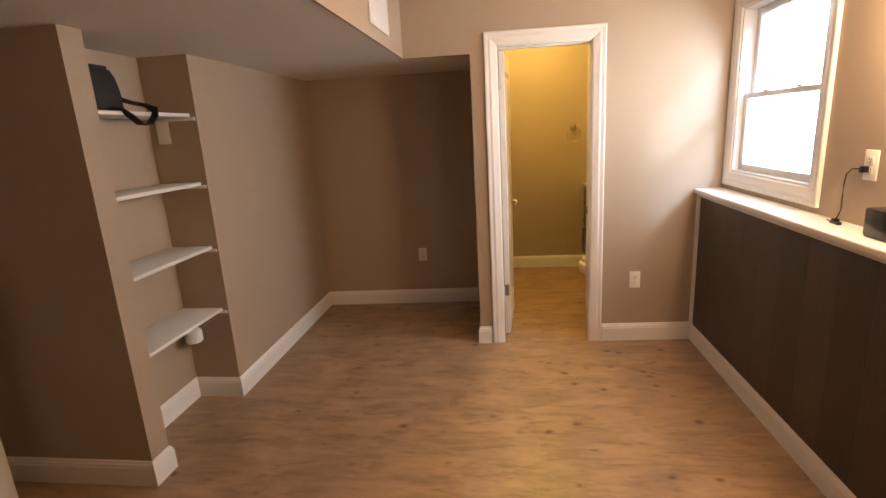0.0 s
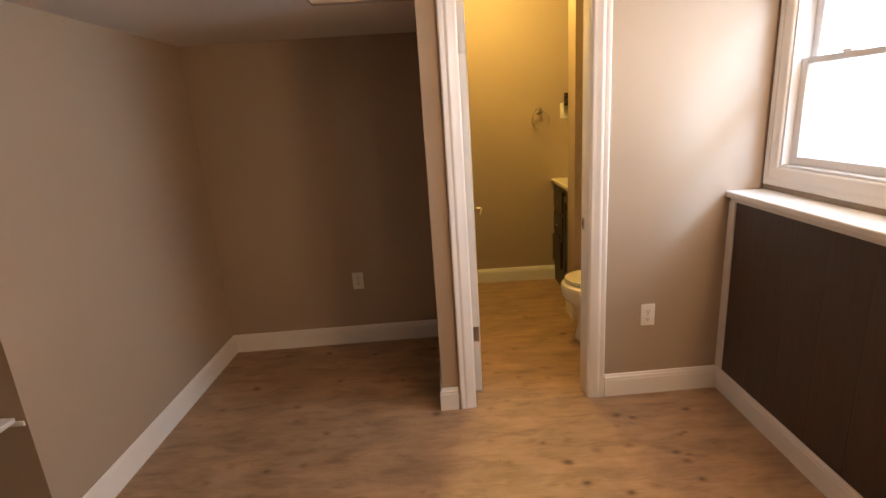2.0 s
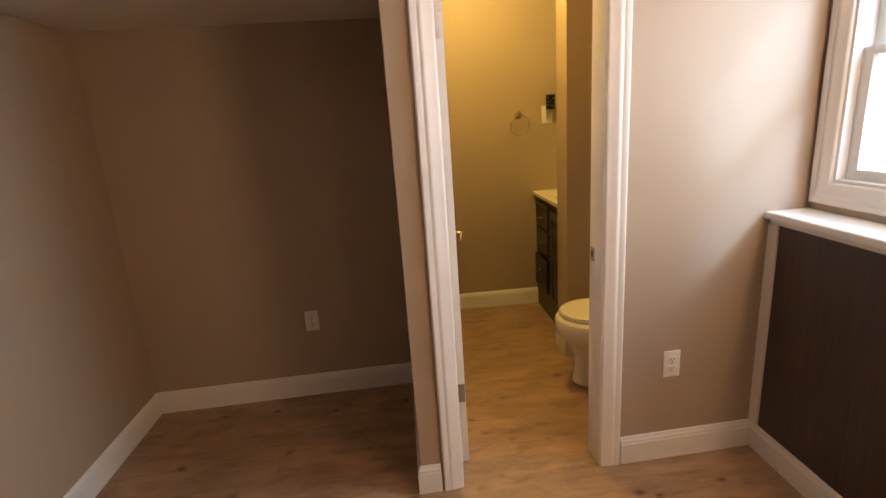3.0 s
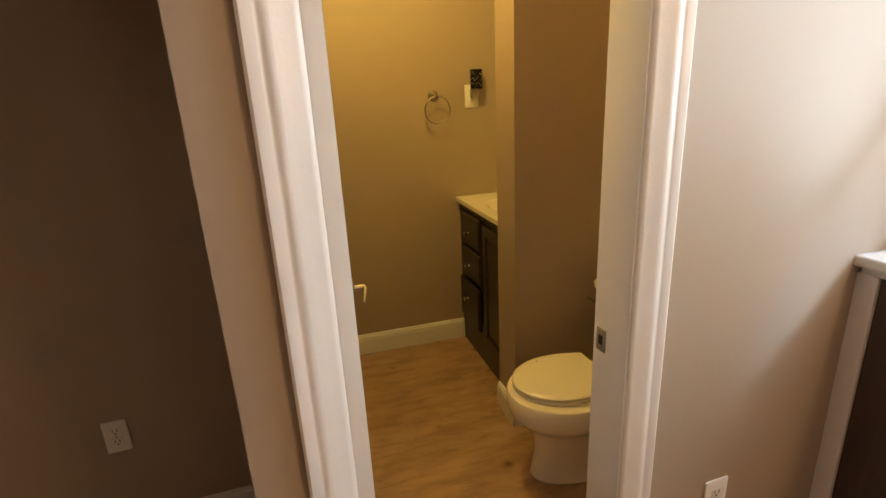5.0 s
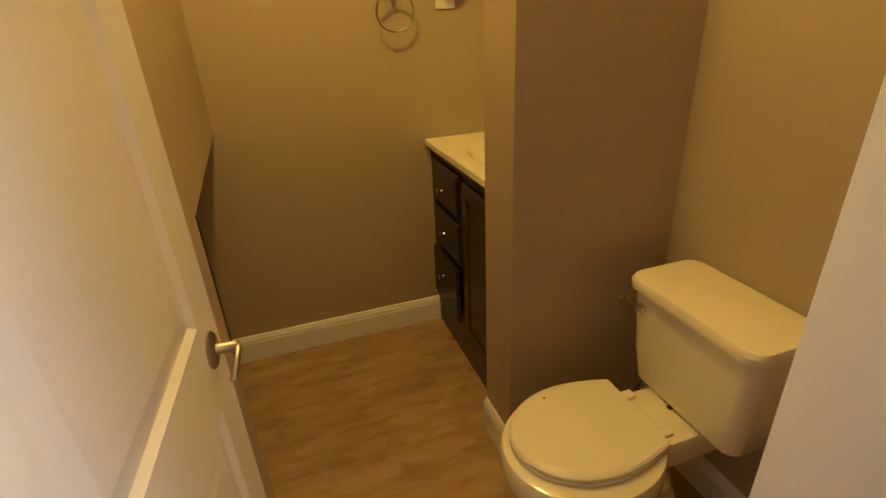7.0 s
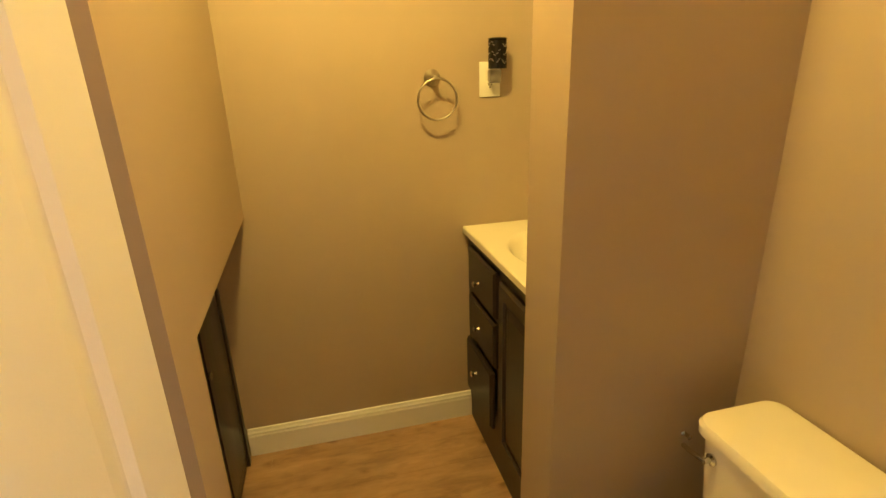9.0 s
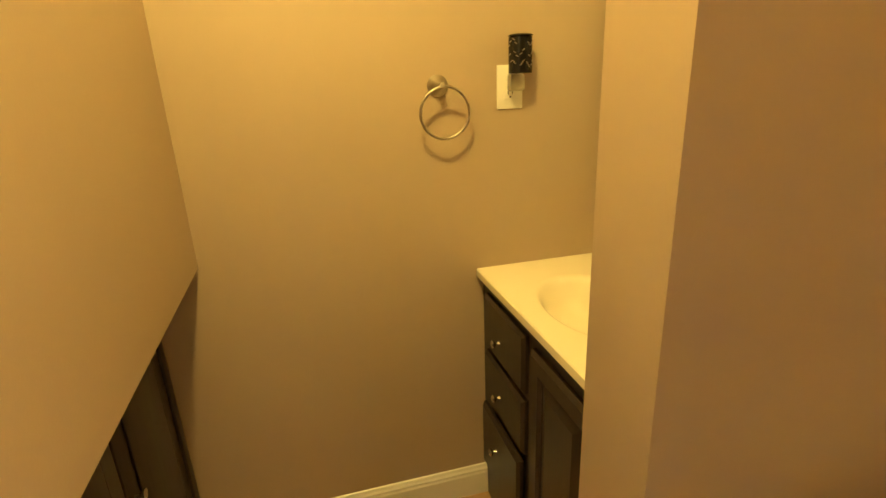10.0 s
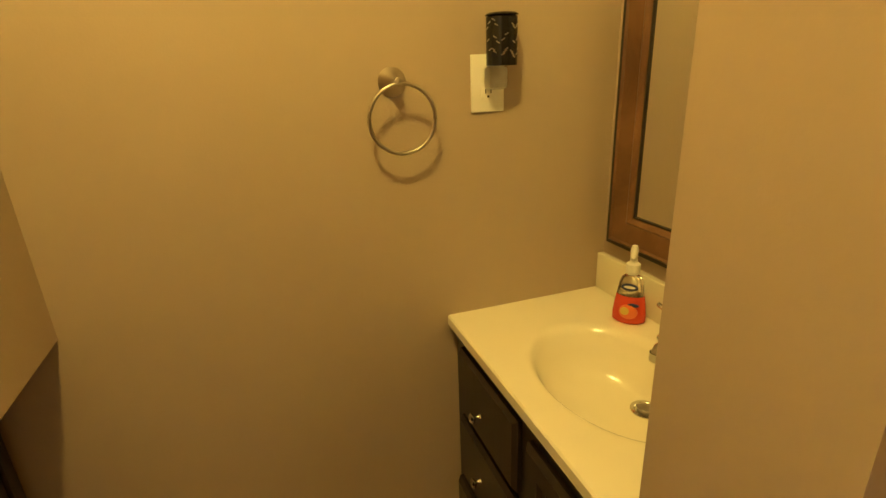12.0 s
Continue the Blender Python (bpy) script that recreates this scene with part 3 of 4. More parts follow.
structure("wall_stub", slab(B(), [(SX, SY0), (RX, 4.334), (RX, SY1), (SX, SY1)], 0, CEIL_Z), PAINT, "taupe painted partition between toilet and vanity", category="wall")
structure("ceiling_bath", boxes((-0.12, 1.50, 3.45, 5.385, CEIL_Z, CEIL_Z + 0.1)), CEIL, "plain painted bathroom ceiling", category="ceiling")
baseboard("baseboard", (-0.05, FY), (0.905, FY), (0, -1))
baseboard("baseboard", (SX, SY0), (SX, SY1), (-1, 0), m0=-1)
baseboard("baseboard", (SX, SY0), (RX, 4.334), (-0.08, -1), m0=-1)
baseboard("baseboard", (RX, 3.53), (RX, 4.334), (-1, 0))
baseboard("baseboard", (0.100, 4.225), (0.0965, 4.378), (1, 0), m0=-1)
baseboard("baseboard", (-0.02, 4.225), (0.100, 4.225), (0, -1), m1=1)
baseboard("baseboard", (-0.02, 3.47), (-0.02, 4.225), (1, 0))

# low dark cabinet in the recess
cab = thing("low_cabinet", pose(-0.068, 4.457, 0), "low dark espresso wooden cabinet built under the wall", "cabinet")
part("body", boxes((-0.03, 0.0, -0.075, 0.785, 0.0, 1.0)), ESPRESSO, cab)
part("frame_post", boxes((0.0, 0.022, -0.075, 0.012, 0.0, 1.0), bevel=0.003), ESPRESSO, cab)
part("frame_post", boxes((0.0, 0.022, 0.752, 0.785, 0.0, 1.0), bevel=0.003), ESPRESSO, cab)
for y0, y1, ky in ((0.02, 0.385, 0.355), (0.393, 0.748, 0.423)):
    d = part("door", boxes((0.0, 0.016, y0, y1, 0.04, 0.985), bevel=0.003), ESPRESSO, cab)
    part("door_panel", boxes((0.016, 0.022, y0 + 0.06, y1 - 0.06, 0.10, 0.92), bevel=0.005), ESPRESSO, d)
    part("knob", lathe(B(), [(0.0, 0), (0.006, 0), (0.005, 0.010), (0.013, 0.016), (0.013, 0.022), (0.0, 0.026)], pose(0.016, ky, 0.63, 0, 90, 0), 16), CHROME, d, "small bright metal knob")

# ---- vanity ----
VZ = 0.895
van = thing("vanity_cabinet", pose(0.905, SY1, 0), "dark espresso bathroom vanity with three drawers, lowest ajar", "cabinet")
VL = FY - SY1
part("body", boxes((0.0, 0.018, 0.001, VL - 0.001, 0.0, VZ - 0.026), (0.018, RX - 0.905, 0.001, 0.018, 0.0, VZ - 0.026), (0.018, RX - 0.905, VL - 0.018, VL - 0.001, 0.0, VZ - 0.026), (0.018, RX - 0.905, 0.018, VL - 0.018, 0.06, 0.078)), ESPRESSO, van)


def front(name, y0, y1, z0, z1, x, knob_at, raised):
    bm = B()
    loops = []
    for ins, xx in ((0, 0.0), (0, -0.010), (0.010, -0.019)):
        loops.append([Vector((x + xx, a, b)) for a, b in ((y0 + ins, z0 + ins), (y1 - ins, z0 + ins), (y1 - ins, z1 - ins), (y0 + ins, z1 - ins))])
    if raised:
        for ins, xx in ((0.050, -0.019), (0.055, -0.009), (0.066, -0.009), (0.090, -0.018)):
            loops.append([Vector((x + xx, a, b)) for a, b in ((y0 + ins, z0 + ins), (y1 - ins, z0 + ins), (y1 - ins, z1 - ins), (y0 + ins, z1 - ins))])
    rings(bm, loops)
    d = part(name, bm, ESPRESSO, van, "", False)
    if knob_at:
        part("knob", lathe(B(), [(0.0, 0), (0.007, 0), (0.0045, 0.004), (0.0045, 0.013), (0.012, 0.018), (0.0125, 0.022), (0.008, 0.026), (0.0, 0.027)], pose(x - 0.0185, knob_at[0], knob_at[1], 0, -90, 0), 16), CHROME, d, "small chrome knob")
    return d


front("drawer", 0.385, 0.690, 0.652, 0.828, 0.0, (0.553, 0.722), False)
front("drawer", 0.385, 0.690, 0.452, 0.628, 0.0, (0.553, 0.532), False)
front("drawer", 0.385, 0.690, 0.190, 0.430, -0.012, (0.553, 0.333), False)
front("door", 0.030, 0.345, 0.150, 0.815, 0.0, None, True)

# countertop with integral bowl
top = thing("bathroom_sink", pose(0.0, 0.0, VZ), "cream cultured marble vanity top with integral oval sink", "sink")
CX, CY, RXB, RYB = 1.105, 4.915, 0.150, 0.205
bm = B()
N = 48
x0, x1, y0, y1 = 0.882, RX, SY1 + 0.001, FY - 0.0005
outer, angs = [], [2 * math.pi * i / N for i in range(N)]
for a in angs:
    c, s = math.cos(a), math.sin(a)
    k = min((x1 - CX) / c if c > 1e-6 else 9, (x0 - CX) / c if c < -1e-6 else 9, (y1 - CY) / s if s > 1e-6 else 9, (y0 - CY) / s if s < -1e-6 else 9)
    outer.append((CX + c * k, CY + s * k))
for qx, qy in ((x0, y0), (x0, y1), (x1, y0), (x1, y1)):
    i = min(range(N), key=lambda j: (outer[j][0] - qx) ** 2 + (outer[j][1] - qy) ** 2)
    outer[i] = (qx, qy)


def ell(f, z, sx=0.0):
    return [Vector((CX + sx + math.cos(a) * RXB * f, CY + math.sin(a) * RYB * f, z)) for a in angs]


inset = [Vector((min(max(p[0], x0 + 0.004), x1), p[1], 0.0)) for p in outer]
loops = [[Vector((p[0], p[1], -0.026)) for p in outer], [Vector((p[0], p[1], -0.004)) for p in outer], inset,
         ell(1.10, 0.0), ell(1.05, -0.001), ell(1.0, -0.006), ell(0.95, -0.020), ell(0.86, -0.055, 0.006), ell(0.72, -0.089, 0.018), ell(0.52, -0.110, 0.042), ell(0.30, -0.117, 0.068), ell(0.10, -0.119, 0.085)]
rings(bm, loops, True, False)
part("basin_slab", bm, MARBLE, top)
part("backsplash", boxes((RX - 0.020, RX, y0, y1, 0.0, 0.102), bevel=0.004), MARBLE, top)
dr = part("drain", lathe(B(), [(0.0, 0.0), (0.030, 0.0), (0.031, 0.003), (0.024, 0.004), (0.019, -0.001), (0.0, -0.001)], pose(CX + 0.086, CY, -0.1160), 24), CHROME, top, "chrome drain ring")
part("stopper", lathe(B(), [(0.0, 0.0), (0.016, 0.0), (0.017, 0.006), (0.010, 0.010), (0.0, 0.011)], pose(CX + 0.086, CY, -0.1145), 20), STEEL, dr, "dark chrome pop-up stopper")

# faucet
fa = thing("faucet", pose(1.284, 4.905, VZ), "chrome two-handle bathroom faucet at the sink", "faucet")
bm = B()
box(bm, -0.026, 0.026, -0.078, 0.078, 0, 0.022, 0.012, 3)
part("deck_plate", bm, CHROME, fa)
part("spout", tube(B(), [(0.010, 0, 0.016), (-0.008, 0, 0.034), (-0.034, 0, 0.043), (-0.064, 0, 0.044), (-0.084, 0, 0.036), (-0.090, 0, 0.024)], 0.013, 14), CHROME, fa)
part("aerator", lathe(B(), [(0.0, 0.012), (0.014, 0.012), (0.014, 0.030), (0.0, 0.032)], pose(-0.090, 0, 0), 16), CHROME, fa)
part("lift_rod", lathe(B(), [(0.003, 0.02), (0.003, 0.062), (0.007, 0.065), (0.008, 0.076), (0.0, 0.079)], pose(0.02, 0, 0), 14), CHROME, fa)
for s in (-1, 1):
    h = part("handle", lathe(B(), [(0.021, 0.020), (0.020, 0.036), (0.013, 0.050), (0.015, 0.058), (0.012, 0.070), (0.0, 0.074)], pose(0, 0.056 * s, 0), 20), CHROME, fa)
    part("lever", tube(B(), [(0.0, 0.056 * s, 0.062), (0.003, 0.074 * s, 0.064), (0.006, 0.092 * s, 0.067), (0.008, 0.110 * s, 0.069)], 0.0058, 10), CHROME, h)

# soap bottle
sp = thing("soap_bottle", pose(1.272, 5.085, VZ, 0, 0, 40), "clear pump bottle with red liquid soap beside the faucet", "bottle")


def oval(z, a, b, seg=28):
    return [Vector((b * math.cos(t), 0.88 * a * math.sin(t), z)) for t in (2 * math.pi * i / seg for i in range(seg))]


part("body", rings(B(), [oval(0, 0.036, 0.020), oval(0.005, 0.043, 0.025), oval(0.022, 0.0435, 0.026), oval(0.05, 0.040, 0.0245), oval(0.070, 0.036, 0.0225)]), SOAP, sp, "red soap filling the lower half")
part("shoulder", rings(B(), [oval(0.0705, 0.036, 0.0225), oval(0.098, 0.031, 0.020), oval(0.112, 0.026, 0.018), oval(0.120, 0.015, 0.014)]), CLEAR, sp, "clear empty upper half")
part("collar", lathe(B(), [(0.015, 0.122), (0.016, 0.124), (0.016, 0.146), (0.009, 0.150), (0.008, 0.158)], seg=18), PVC, sp)
part("pump", rings(B(), [oval(0.158, 0.007, 0.007, 14), oval(0.163, 0.009, 0.016, 14), oval(0.180, 0.010, 0.010, 14), oval(0.190, 0.007, 0.007, 14)]), PVC, sp)


def label_disc(nm, y, z, a, b, x, mat):
    """A thin oval label on the bottle's face."""
    part(nm, rings(B(), [[Vector((xx, y + a * f * math.cos(t), z + b * f * math.sin(t))) for t in (2 * math.pi * i / 20 for i in range(20))] for xx, f in ((x + 0.003, 1.0), (x, 1.0), (x - 0.0006, 0.9))]), mat, sp)


label_disc("brand_patch", 0.0, 0.094, 0.019, 0.009, -0.0218, LABELB)
label_disc("brand_bar", 0.0, 0.095, 0.013, 0.0035, -0.0228, LABELW)
label_disc("label_ring", -0.002, 0.034, 0.021, 0.018, -0.0272, LABELO)
label_disc("fruit_patch", 0.006, 0.036, 0.010, 0.010, -0.0282, LABELY)
label_disc("text_bar", -0.012, 0.052, 0.013, 0.004, -0.0262, LABELB)

# mirror
MY0, MY1, MZ0, MZ1, FW = 4.575, 5.237, 1.050, 1.98, 0.072
mir = thing("mirror", pose(RX, 0, 0), "framed wall mirror with brown wooden frame above the vanity", "mirror")
prof = [(0.0, 0.0), (0.0, 0.024), (0.005, 0.028), (0.010, 0.023), (0.055, 0.019), (0.060, 0.022), (0.068, 0.016), (FW, 0.010), (FW, 0.0)]


def mleg(at, far):
    part("frame_side", rings(B(), [[at(w, t) for w, t in prof], [far(w, t) for w, t in prof]]), MIRFRAME, mir, "", False)


mleg(lambda w, t: Vector((-t, MY0 + w, MZ0 + w)), lambda w, t: Vector((-t, MY1 - w, MZ0 + w)))
mleg(lambda w, t: Vector((-t, MY0 + w, MZ1 - w)), lambda w, t: Vector((-t, MY1 - w, MZ1 - w)))
mleg(lambda w, t: Vector((-t, MY1 - w, MZ0 + w)), lambda w, t: Vector((-t, MY1 - w, MZ1 - w)))
mleg(lambda w, t: Vector((-t, MY0 + w, MZ0 + w)), lambda w, t: Vector((-t, MY0 + w, MZ1 - w)))
part("outer_edge", boxes((-0.025, -0.001, MY0 - 0.007, MY1 + 0.007, MZ0 - 0.008, MZ0), (-0.025, -0.001, MY0 - 0.007, MY1 + 0.007, MZ1, MZ1 + 0.008), (-0.025, -0.001, MY1, MY1 + 0.007, MZ0, MZ1), (-0.025, -0.001, MY0 - 0.007, MY0, MZ0, MZ1)), ESPRESSO, mir, "dark outer edge of the frame", False)
for r in ((-0.0125, -0.006, MY0 + FW, MY1 - FW, MZ0 + FW, MZ0 + FW + 0.004), (-0.0125, -0.006, MY1 - FW - 0.004, MY1 - FW, MZ0 + FW + 0.004, MZ1 - FW - 0.004)):
    part("inner_edge", boxes(r), ESPRESSO, mir, "dark inner lip", False)
part("glass", boxes((-0.0085, -0.001, MY0 + FW - 0.004, MY1 - FW + 0.004, MZ0 + FW - 0.004, MZ1 - FW + 0.004)), MIRROR, mir, "silvered mirror glass", False)

# towel ring
tr = thing("towel_ring", pose(0.778, FY, 1.459), "brushed nickel towel ring on the end wall", "towel ring")
part("post", lathe(B(), [(0.0, 0), (0.030, 0), (0.030, 0.004), (0.022, 0.012), (0.011, 0.024), (0.0075, 0.050), (0.0085, 0.057), (0.0, 0.060)], pose(0, 0, 0, 90, 0, 0), 28), NICKEL, tr)
part("ring", tube(B(), [(0.006 + 0.070 * math.sin(a), -0.055 + 0.004 * (1 - math.cos(a)), -0.073 + 0.070 * math.cos(a)) for a in (2 * math.pi * i / 56 for i in range(56))], 0.0042, 10, True), NICKEL, tr)

# outlet with a plug-in warmer
outlet("outlet", pose(0.995, FY, 1.447), "white duplex outlet plate holding a plug-in air freshener", 0.080, 0.122)
fr = thing("air_freshener", pose(1.006, FY - 0.009, 1.483), "black patterned plug-in air freshener in the bathroom outlet", "air freshener")
part("plug_base", boxes((-0.024, 0.022, -0.034, 0.0, -0.048, -0.001), bevel=0.008), FROST, fr, "clear plastic plug housing")
part("prongs", boxes((-0.006, 0.012, -0.022, -0.002, -0.034, -0.020), bevel=0.003), LABELW, fr)
part("shade", rings(B(), [[Vector((0.004 + r * math.cos(a), -0.036 + r * 0.92 * math.sin(a), z)) for a in (2 * math.pi * i / 32 for i in range(32))] for r, z in ((0.020, 0.0), (0.033, 0.0), (0.0335, 0.003), (0.0335, 0.094), (0.030, 0.096), (0.0, 0.096))]), BLACKP, fr, "glossy black cylinder shade")
part("lid", lathe(B(), [(0.0, 0.096), (0.0345, 0.097), (0.035, 0.099), (0.030, 0.102), (0.0, 0.103)], pose(0.004, -0.036, 0), 32), BLACKP, fr)
random.seed(4)
for zc, turn in ((0.080, 0), (0.052, 0), (0.024, 0), (0.080, 62), (0.052, 62), (0.024, 62), (0.080, -62), (0.052, -62), (0.024, -62)):
    for s in (-1, 1):
        for k in range(4):
            if random.random() < 0.45:
                continue
            a = radians(-90 + turn + s * (7 + 6 * k))
            q = Matrix.Translation((0.004 + 0.0338 * math.cos(a), -0.036 + 0.0311 * math.sin(a), zc + 0.008 - k * 0.005)) @ pose(0, 0, 0, 0, 0, math.degrees(a) + 90) @ pose(0, 0, 0, 0, 30 * s, 0)
            bm = boxes((-0.0042, 0.0042, -0.0007, 0.0007, -0.0010, 0.0010))
            bmesh.ops.transform(bm, matrix=q, verts=bm.verts)
            part("leaf_mark", bm, NICKEL, fr, "", False)

# ---- toilet ----
TY = 4.045
toi = thing("toilet", pose(0, TY, 0), "cream ceramic two-piece toilet with the lid closed", "toilet")


def egg(z, xf, xb, half, n=40, flat=0.0):
    """Egg outline from its nose at xf to its back at xb."""
    mid = xf + (xb - xf) * 0.52
    out = []
    for i in range(n):
        a = 2 * math.pi * i / n
        c, s = math.cos(a), math.sin(a)
        rx = (xb - mid) if c > 0 else (mid - xf)
        p = 2.0 + (flat if c > 0 else 0.0)
        out.append(Vector((mid + rx * math.copysign(abs(c) ** (2 / p), c), half * math.copysign(abs(s) ** (2 / p), s), z)))
    return out


part("pedestal", rings(B(), [egg(0.0, 0.765, 1.22, 0.104, flat=2), egg(0.012, 0.758, 1.222, 0.110, flat=2), egg(0.04, 0.764, 1.21, 0.101, flat=2), egg(0.11, 0.775, 1.18, 0.094, flat=2), egg(0.17, 0.772, 1.16, 0.098, flat=1.5),
                             egg(0.215, 0.755, 1.14, 0.112, flat=1), egg(0.25, 0.728, 1.12, 0.137, flat=1), egg(0.28, 0.700, 1.10, 0.163), egg(0.303, 0.680, 1.095, 0.180), egg(0.325, 0.672, 1.09, 0.187), egg(0.378, 0.670, 1.09, 0.188), egg(0.389, 0.676, 1.088, 0.183), egg(0.394, 0.690, 1.082, 0.170)]), CERAMIC, toi, "cream ceramic bowl and foot")
part("deck", boxes((1.02, 1.28, -0.100, 0.100, 0.300, 0.392), bevel=0.018), CERAMIC, toi)


def dee(z, xf, xb, half, hb, n=26):
    """Round at the nose xf, tapering to a straight back edge at xb; lies 9 mm off the bowl's axis."""
    mid = xf + (xb - xf) * 0.56
    out = [Vector((mid - (mid - xf) * math.sin(math.pi * i / n), half * math.cos(math.pi * i / n) + 0.009, z)) for i in range(n + 1)]
    for sgn in (-1, 1):
        side = [Vector((mid + (xb - mid) * k / 6, sgn * (hb + (half - hb) * math.cos(math.pi / 2 * k / 6)) + 0.009, z)) for k in range(1, 7)]
        out += side if sgn < 0 else side[::-1]
    return out


part("seat", rings(B(), [dee(0.3945, 0.700, 1.050, 0.152, 0.122), dee(0.398, 0.697, 1.050, 0.155, 0.123), dee(0.406, 0.697, 1.050, 0.155, 0.123), dee(0.409, 0.701, 1.048, 0.151, 0.121)]), SEAT, toi)
lid = part("lid", rings(B(), [dee(0.4125, 0.699, 1.046, 0.152, 0.121), dee(0.415, 0.695, 1.048, 0.156, 0.124), dee(0.421, 0.695, 1.048, 0.156, 0.124), dee(0.427, 0.701, 1.044, 0.150, 0.119), dee(0.4295, 0.722, 1.028, 0.130, 0.102), dee(0.431, 0.78, 0.98, 0.08, 0.06)]), SEAT, toi, "closed cream plastic lid")
part("lid_spot", lathe(B(), [(0.0, 0.0), (0.0035, 0.0), (0.003, 0.001), (0.0, 0.0012)], pose(0.842, 0.125, 0.4292), 12), SLOT, lid, "small dark speck")
for s in (-1, 1):
    part("hinge_cap", boxes((1.050, 1.096, s * 0.072 - 0.006, s * 0.072 + 0.024, 0.390, 0.403), bevel=0.004), SEAT, toi)
    part("bolt_cap", lathe(B(), [(0.014, 0.0), (0.013, 0.014), (0.006, 0.020), (0.0, 0.021)], pose(1.04, s * 0.108, 0.008), 16), STEEL, toi, "rusty brown floor bolt")


def rrect(z, x0, x1, h, r, n=6):
    out = []
    for cx, cy, a0 in ((x1 - r, h - r, 0), (x0 + r, h - r, 90), (x0 + r, -h + r, 180), (x1 - r, -h + r, 270)):
        for i in range(n + 1):
            a = radians(a0 + 90 * i / n)
            out.append(Vector((cx + r * math.cos(a), cy + r * math.sin(a) - 0.020, z)))
    return out


part("tank", rings(B(), [rrect(0.393, 1.165, 1.325, 0.160, 0.03), rrect(0.405, 1.150, 1.328, 0.172, 0.035), rrect(0.50, 1.138, 1.328, 0.184, 0.035), rrect(0.688, 1.125, 1.328, 0.196, 0.035)]), CERAMIC, toi)
part("tank_lid", rings(B(), [rrect(0.6885, 1.118, 1.331, 0.194, 0.035), rrect(0.696, 1.108, 1.334, 0.202, 0.04), rrect(0.716, 1.106, 1.334, 0.203, 0.04), rrect(0.726, 1.112, 1.330, 0.198, 0.038), rrect(0.729, 1.13, 1.315, 0.182, 0.03)]), CERAMIC, toi, "rounded cream tank lid")
fl = part("flush_lever", lathe(B(), [(0.0, 0), (0.014, 0), (0.014, 0.006), (0.007, 0.010), (0.006, 0.024), (0.0, 0.025)], pose(1.129, 0.128, 0.642, 0, -90, 0), 16), CHROME, toi, "chrome flush lever")
part("lever", tube(B(), [(1.108, 0.128, 0.642), (1.106, 0.145, 0.641), (1.106, 0.172, 0.636), (1.108, 0.194, 0.632)], 0.006, 10), CHROME, fl)
part("supply_valve", tube(B(), [(1.335, 0.252, 0.215), (1.295, 0.252, 0.215), (1.278, 0.247, 0.235), (1.255, 0.20, 0.31), (1.24, 0.155, 0.394)], 0.006, 10), CHROME, toi, "chrome water supply line")
part("valve_handle", lathe(B(), [(0.0, 0), (0.016, 0), (0.018, 0.005), (0.016, 0.012), (0.0, 0.013)], pose(1.285, 0.252, 0.215, 0, -90, 0), 16), CHROME, toi, "small chrome shutoff handle")
part("tank_bolt", boxes((1.146, 1.164, -0.004, 0.010, 0.3915, 0.398), bevel=0.003), SLOT, toi)

# small chrome peg on the partition
peg = thing("wall_peg", pose(1.205, 4.346, 0.562, 90, 0, 0), "small chrome peg on the wall beside the tank", "peg")
part("rose", lathe(B(), [(0.0, 0.0), (0.011, 0.0), (0.010, 0.004), (0.0, 0.005)], seg=16), CHROME, peg)
part("pin", lathe(B(), [(0.005, 0.004), (0.005, 0.020), (0.007, 0.024), (0.0, 0.027)], seg=14), CHROME, peg)

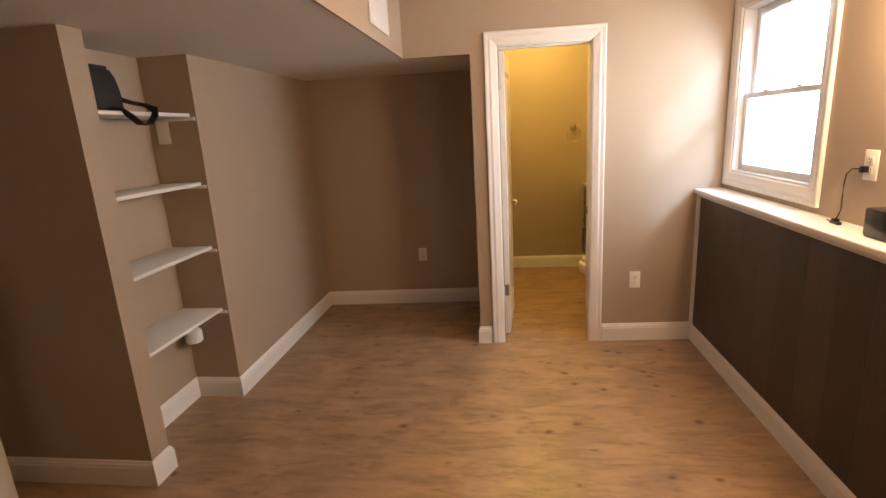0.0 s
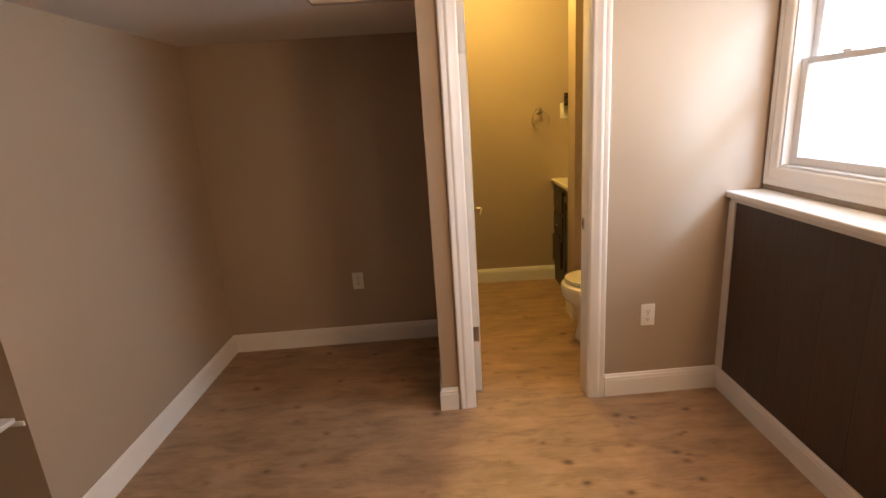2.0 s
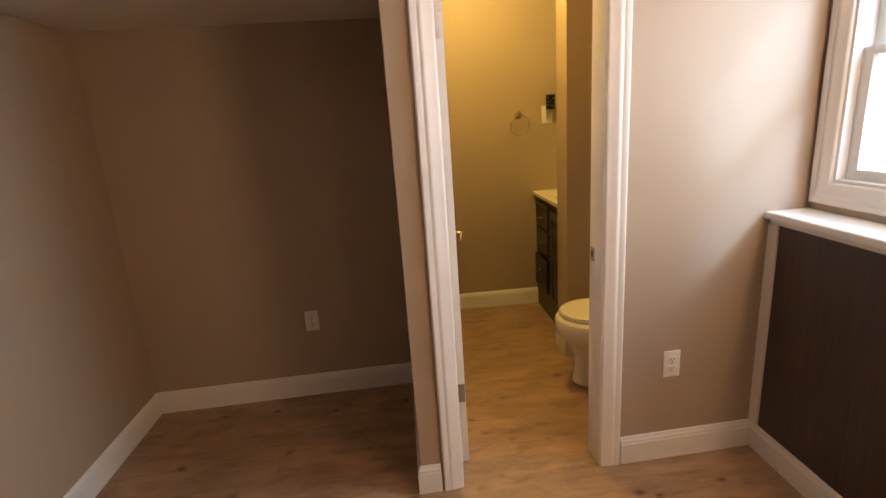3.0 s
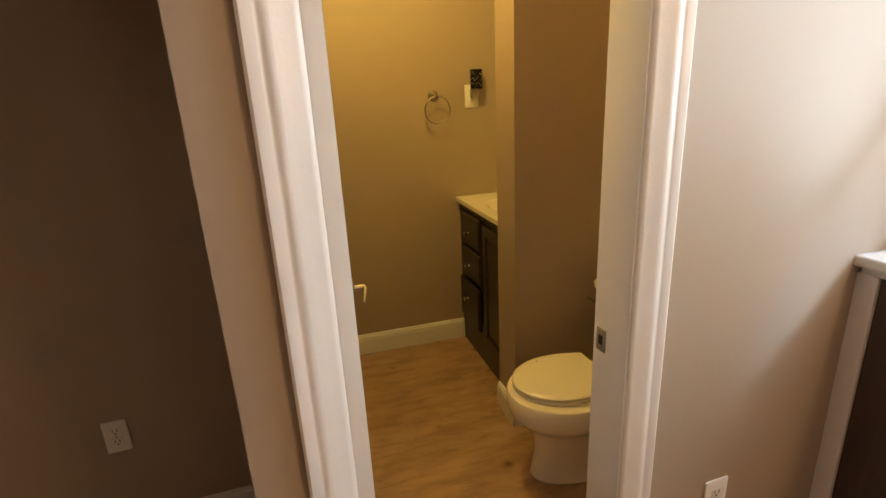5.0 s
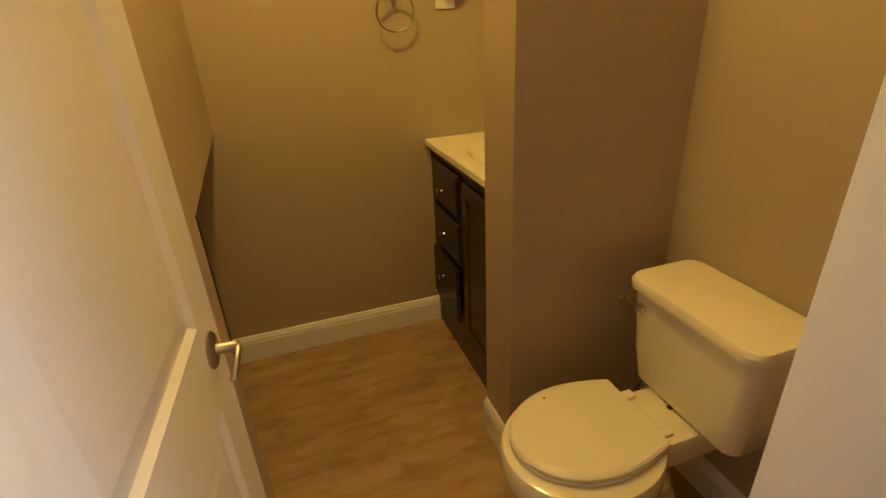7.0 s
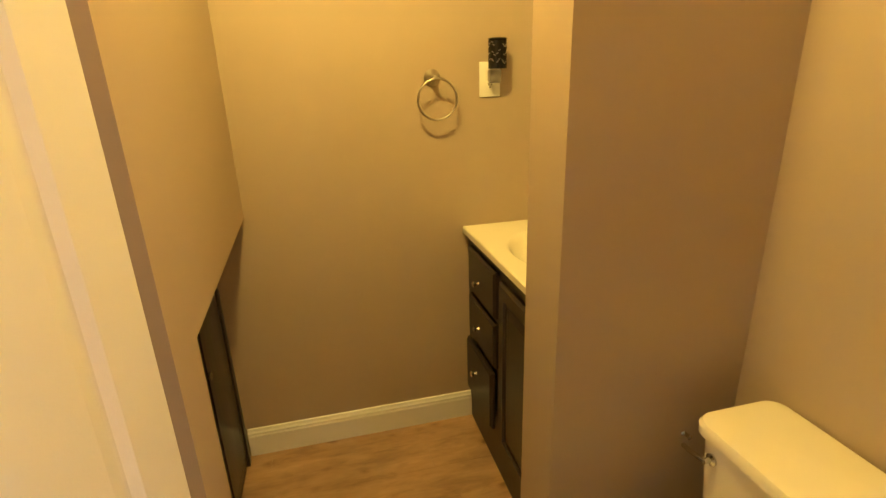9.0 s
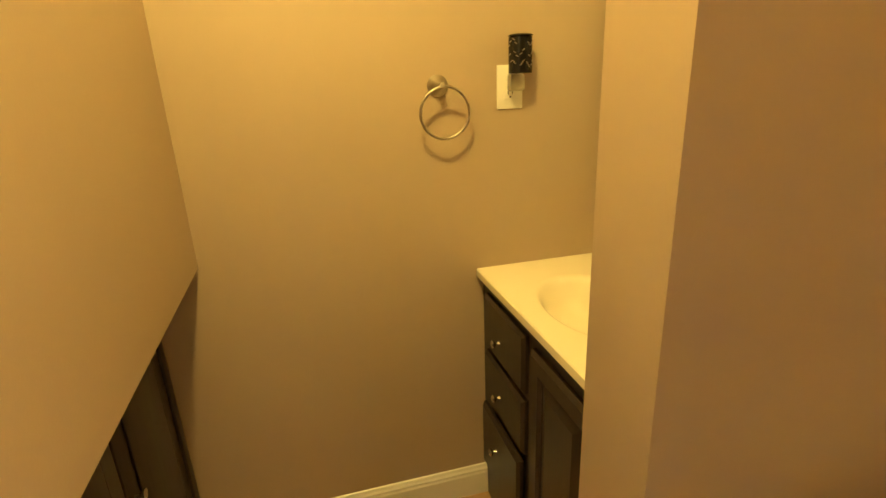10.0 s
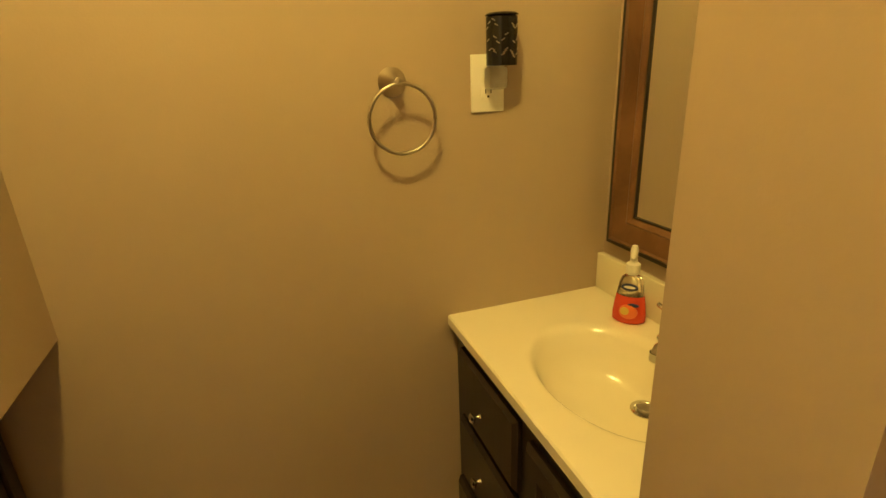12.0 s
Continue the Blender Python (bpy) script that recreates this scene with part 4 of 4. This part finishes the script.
# ---- lamps ----
# unseen fixture; its second bulb is added only to soften the shadows
wl = thing("wall_lamp", pose(1.482, 1.67, 1.84), "plain white wall lamp out of view, split into two bulbs for softer shadows", "wall lamp")
part("backplate", boxes((-0.014, 0.0, -0.21, 0.21, -0.05, 0.05), bevel=0.006), TRIM, wl)
for y in (-0.17, 0.17):
    part("socket", lathe(B(), [(0.016, 0.012), (0.016, 0.018), (0.0, 0.019)], pose(0, y, 0, 0, -90, 0), 20), TRIM, wl)
# stand added under the second light, out of view; no such lamp is known
added_stand = thing("added_floor_lamp", pose(0.95, 0.61, 0), "slim white stand added out of view to carry the second room light", "floor lamp")
part("base", lathe(B(), [(0.0, 0.0), (0.12, 0.0), (0.12, 0.012), (0.10, 0.022), (0.02, 0.032), (0.0, 0.033)], seg=32), TRIM, added_stand)
part("pole", lathe(B(), [(0.011, 0.03), (0.011, 1.60), (0.0, 1.601)], seg=16), TRIM, added_stand)
part("socket", lathe(B(), [(0.018, 1.598), (0.020, 1.61), (0.020, 1.645), (0.0, 1.647)], seg=18), TRIM, added_stand)
cl = thing("ceiling_light", pose(0.42, 4.395, CEIL_Z), "round white ceiling lampholder with a bare bulb", "ceiling light")
part("rim", lathe(B(), [(0.0, 0.0), (0.060, 0.0), (0.060, -0.010), (0.045, -0.018), (0.0, -0.019)], seg=32), TRIM, cl)
part("socket", lathe(B(), [(0.0, -0.018), (0.020, -0.018), (0.018, -0.036), (0.0, -0.038)], seg=20), TRIM, cl)

# ---- floor planks ----
floor = tagged(new("floor"), "light brown oak vinyl plank floor with knots", "floor", kind="structure")
PW, PL = 0.152, 1.22


def plank_shape(length):
    pb = B()
    box(pb, 0, length - 0.0003, 0, PW - 0.0003, -0.005, 0.0)
    bmesh.ops.bevel(pb, geom=[e for e in pb.edges if all(v.co.z > -0.001 for v in e.verts)], offset=0.0003, segments=1, affect="EDGES")
    me = bpy.data.meshes.new("plank")
    pb.to_mesh(me)
    pb.free()
    me.materials.append(FLOOR)
    return me


plank_mesh = plank_shape(PL)
random.seed(11)
y = BACK - 0.02
while y < 5.28:
    x0 = -2.32 if y < 1.80 else -1.83 if y < 4.19 else -0.12
    x, x1 = x0 - random.uniform(0.1, 1.1), 1.36
    while x < x1:
        a, b = max(x, x0), min(x + PL, x1)
        if b - a > 0.02:
            p = new("plank", plank_mesh if b - a > PL - 0.001 else plank_shape(b - a))
            p.parent = floor
            p.location = (a, y, 0)
        x += PL
    y += PW
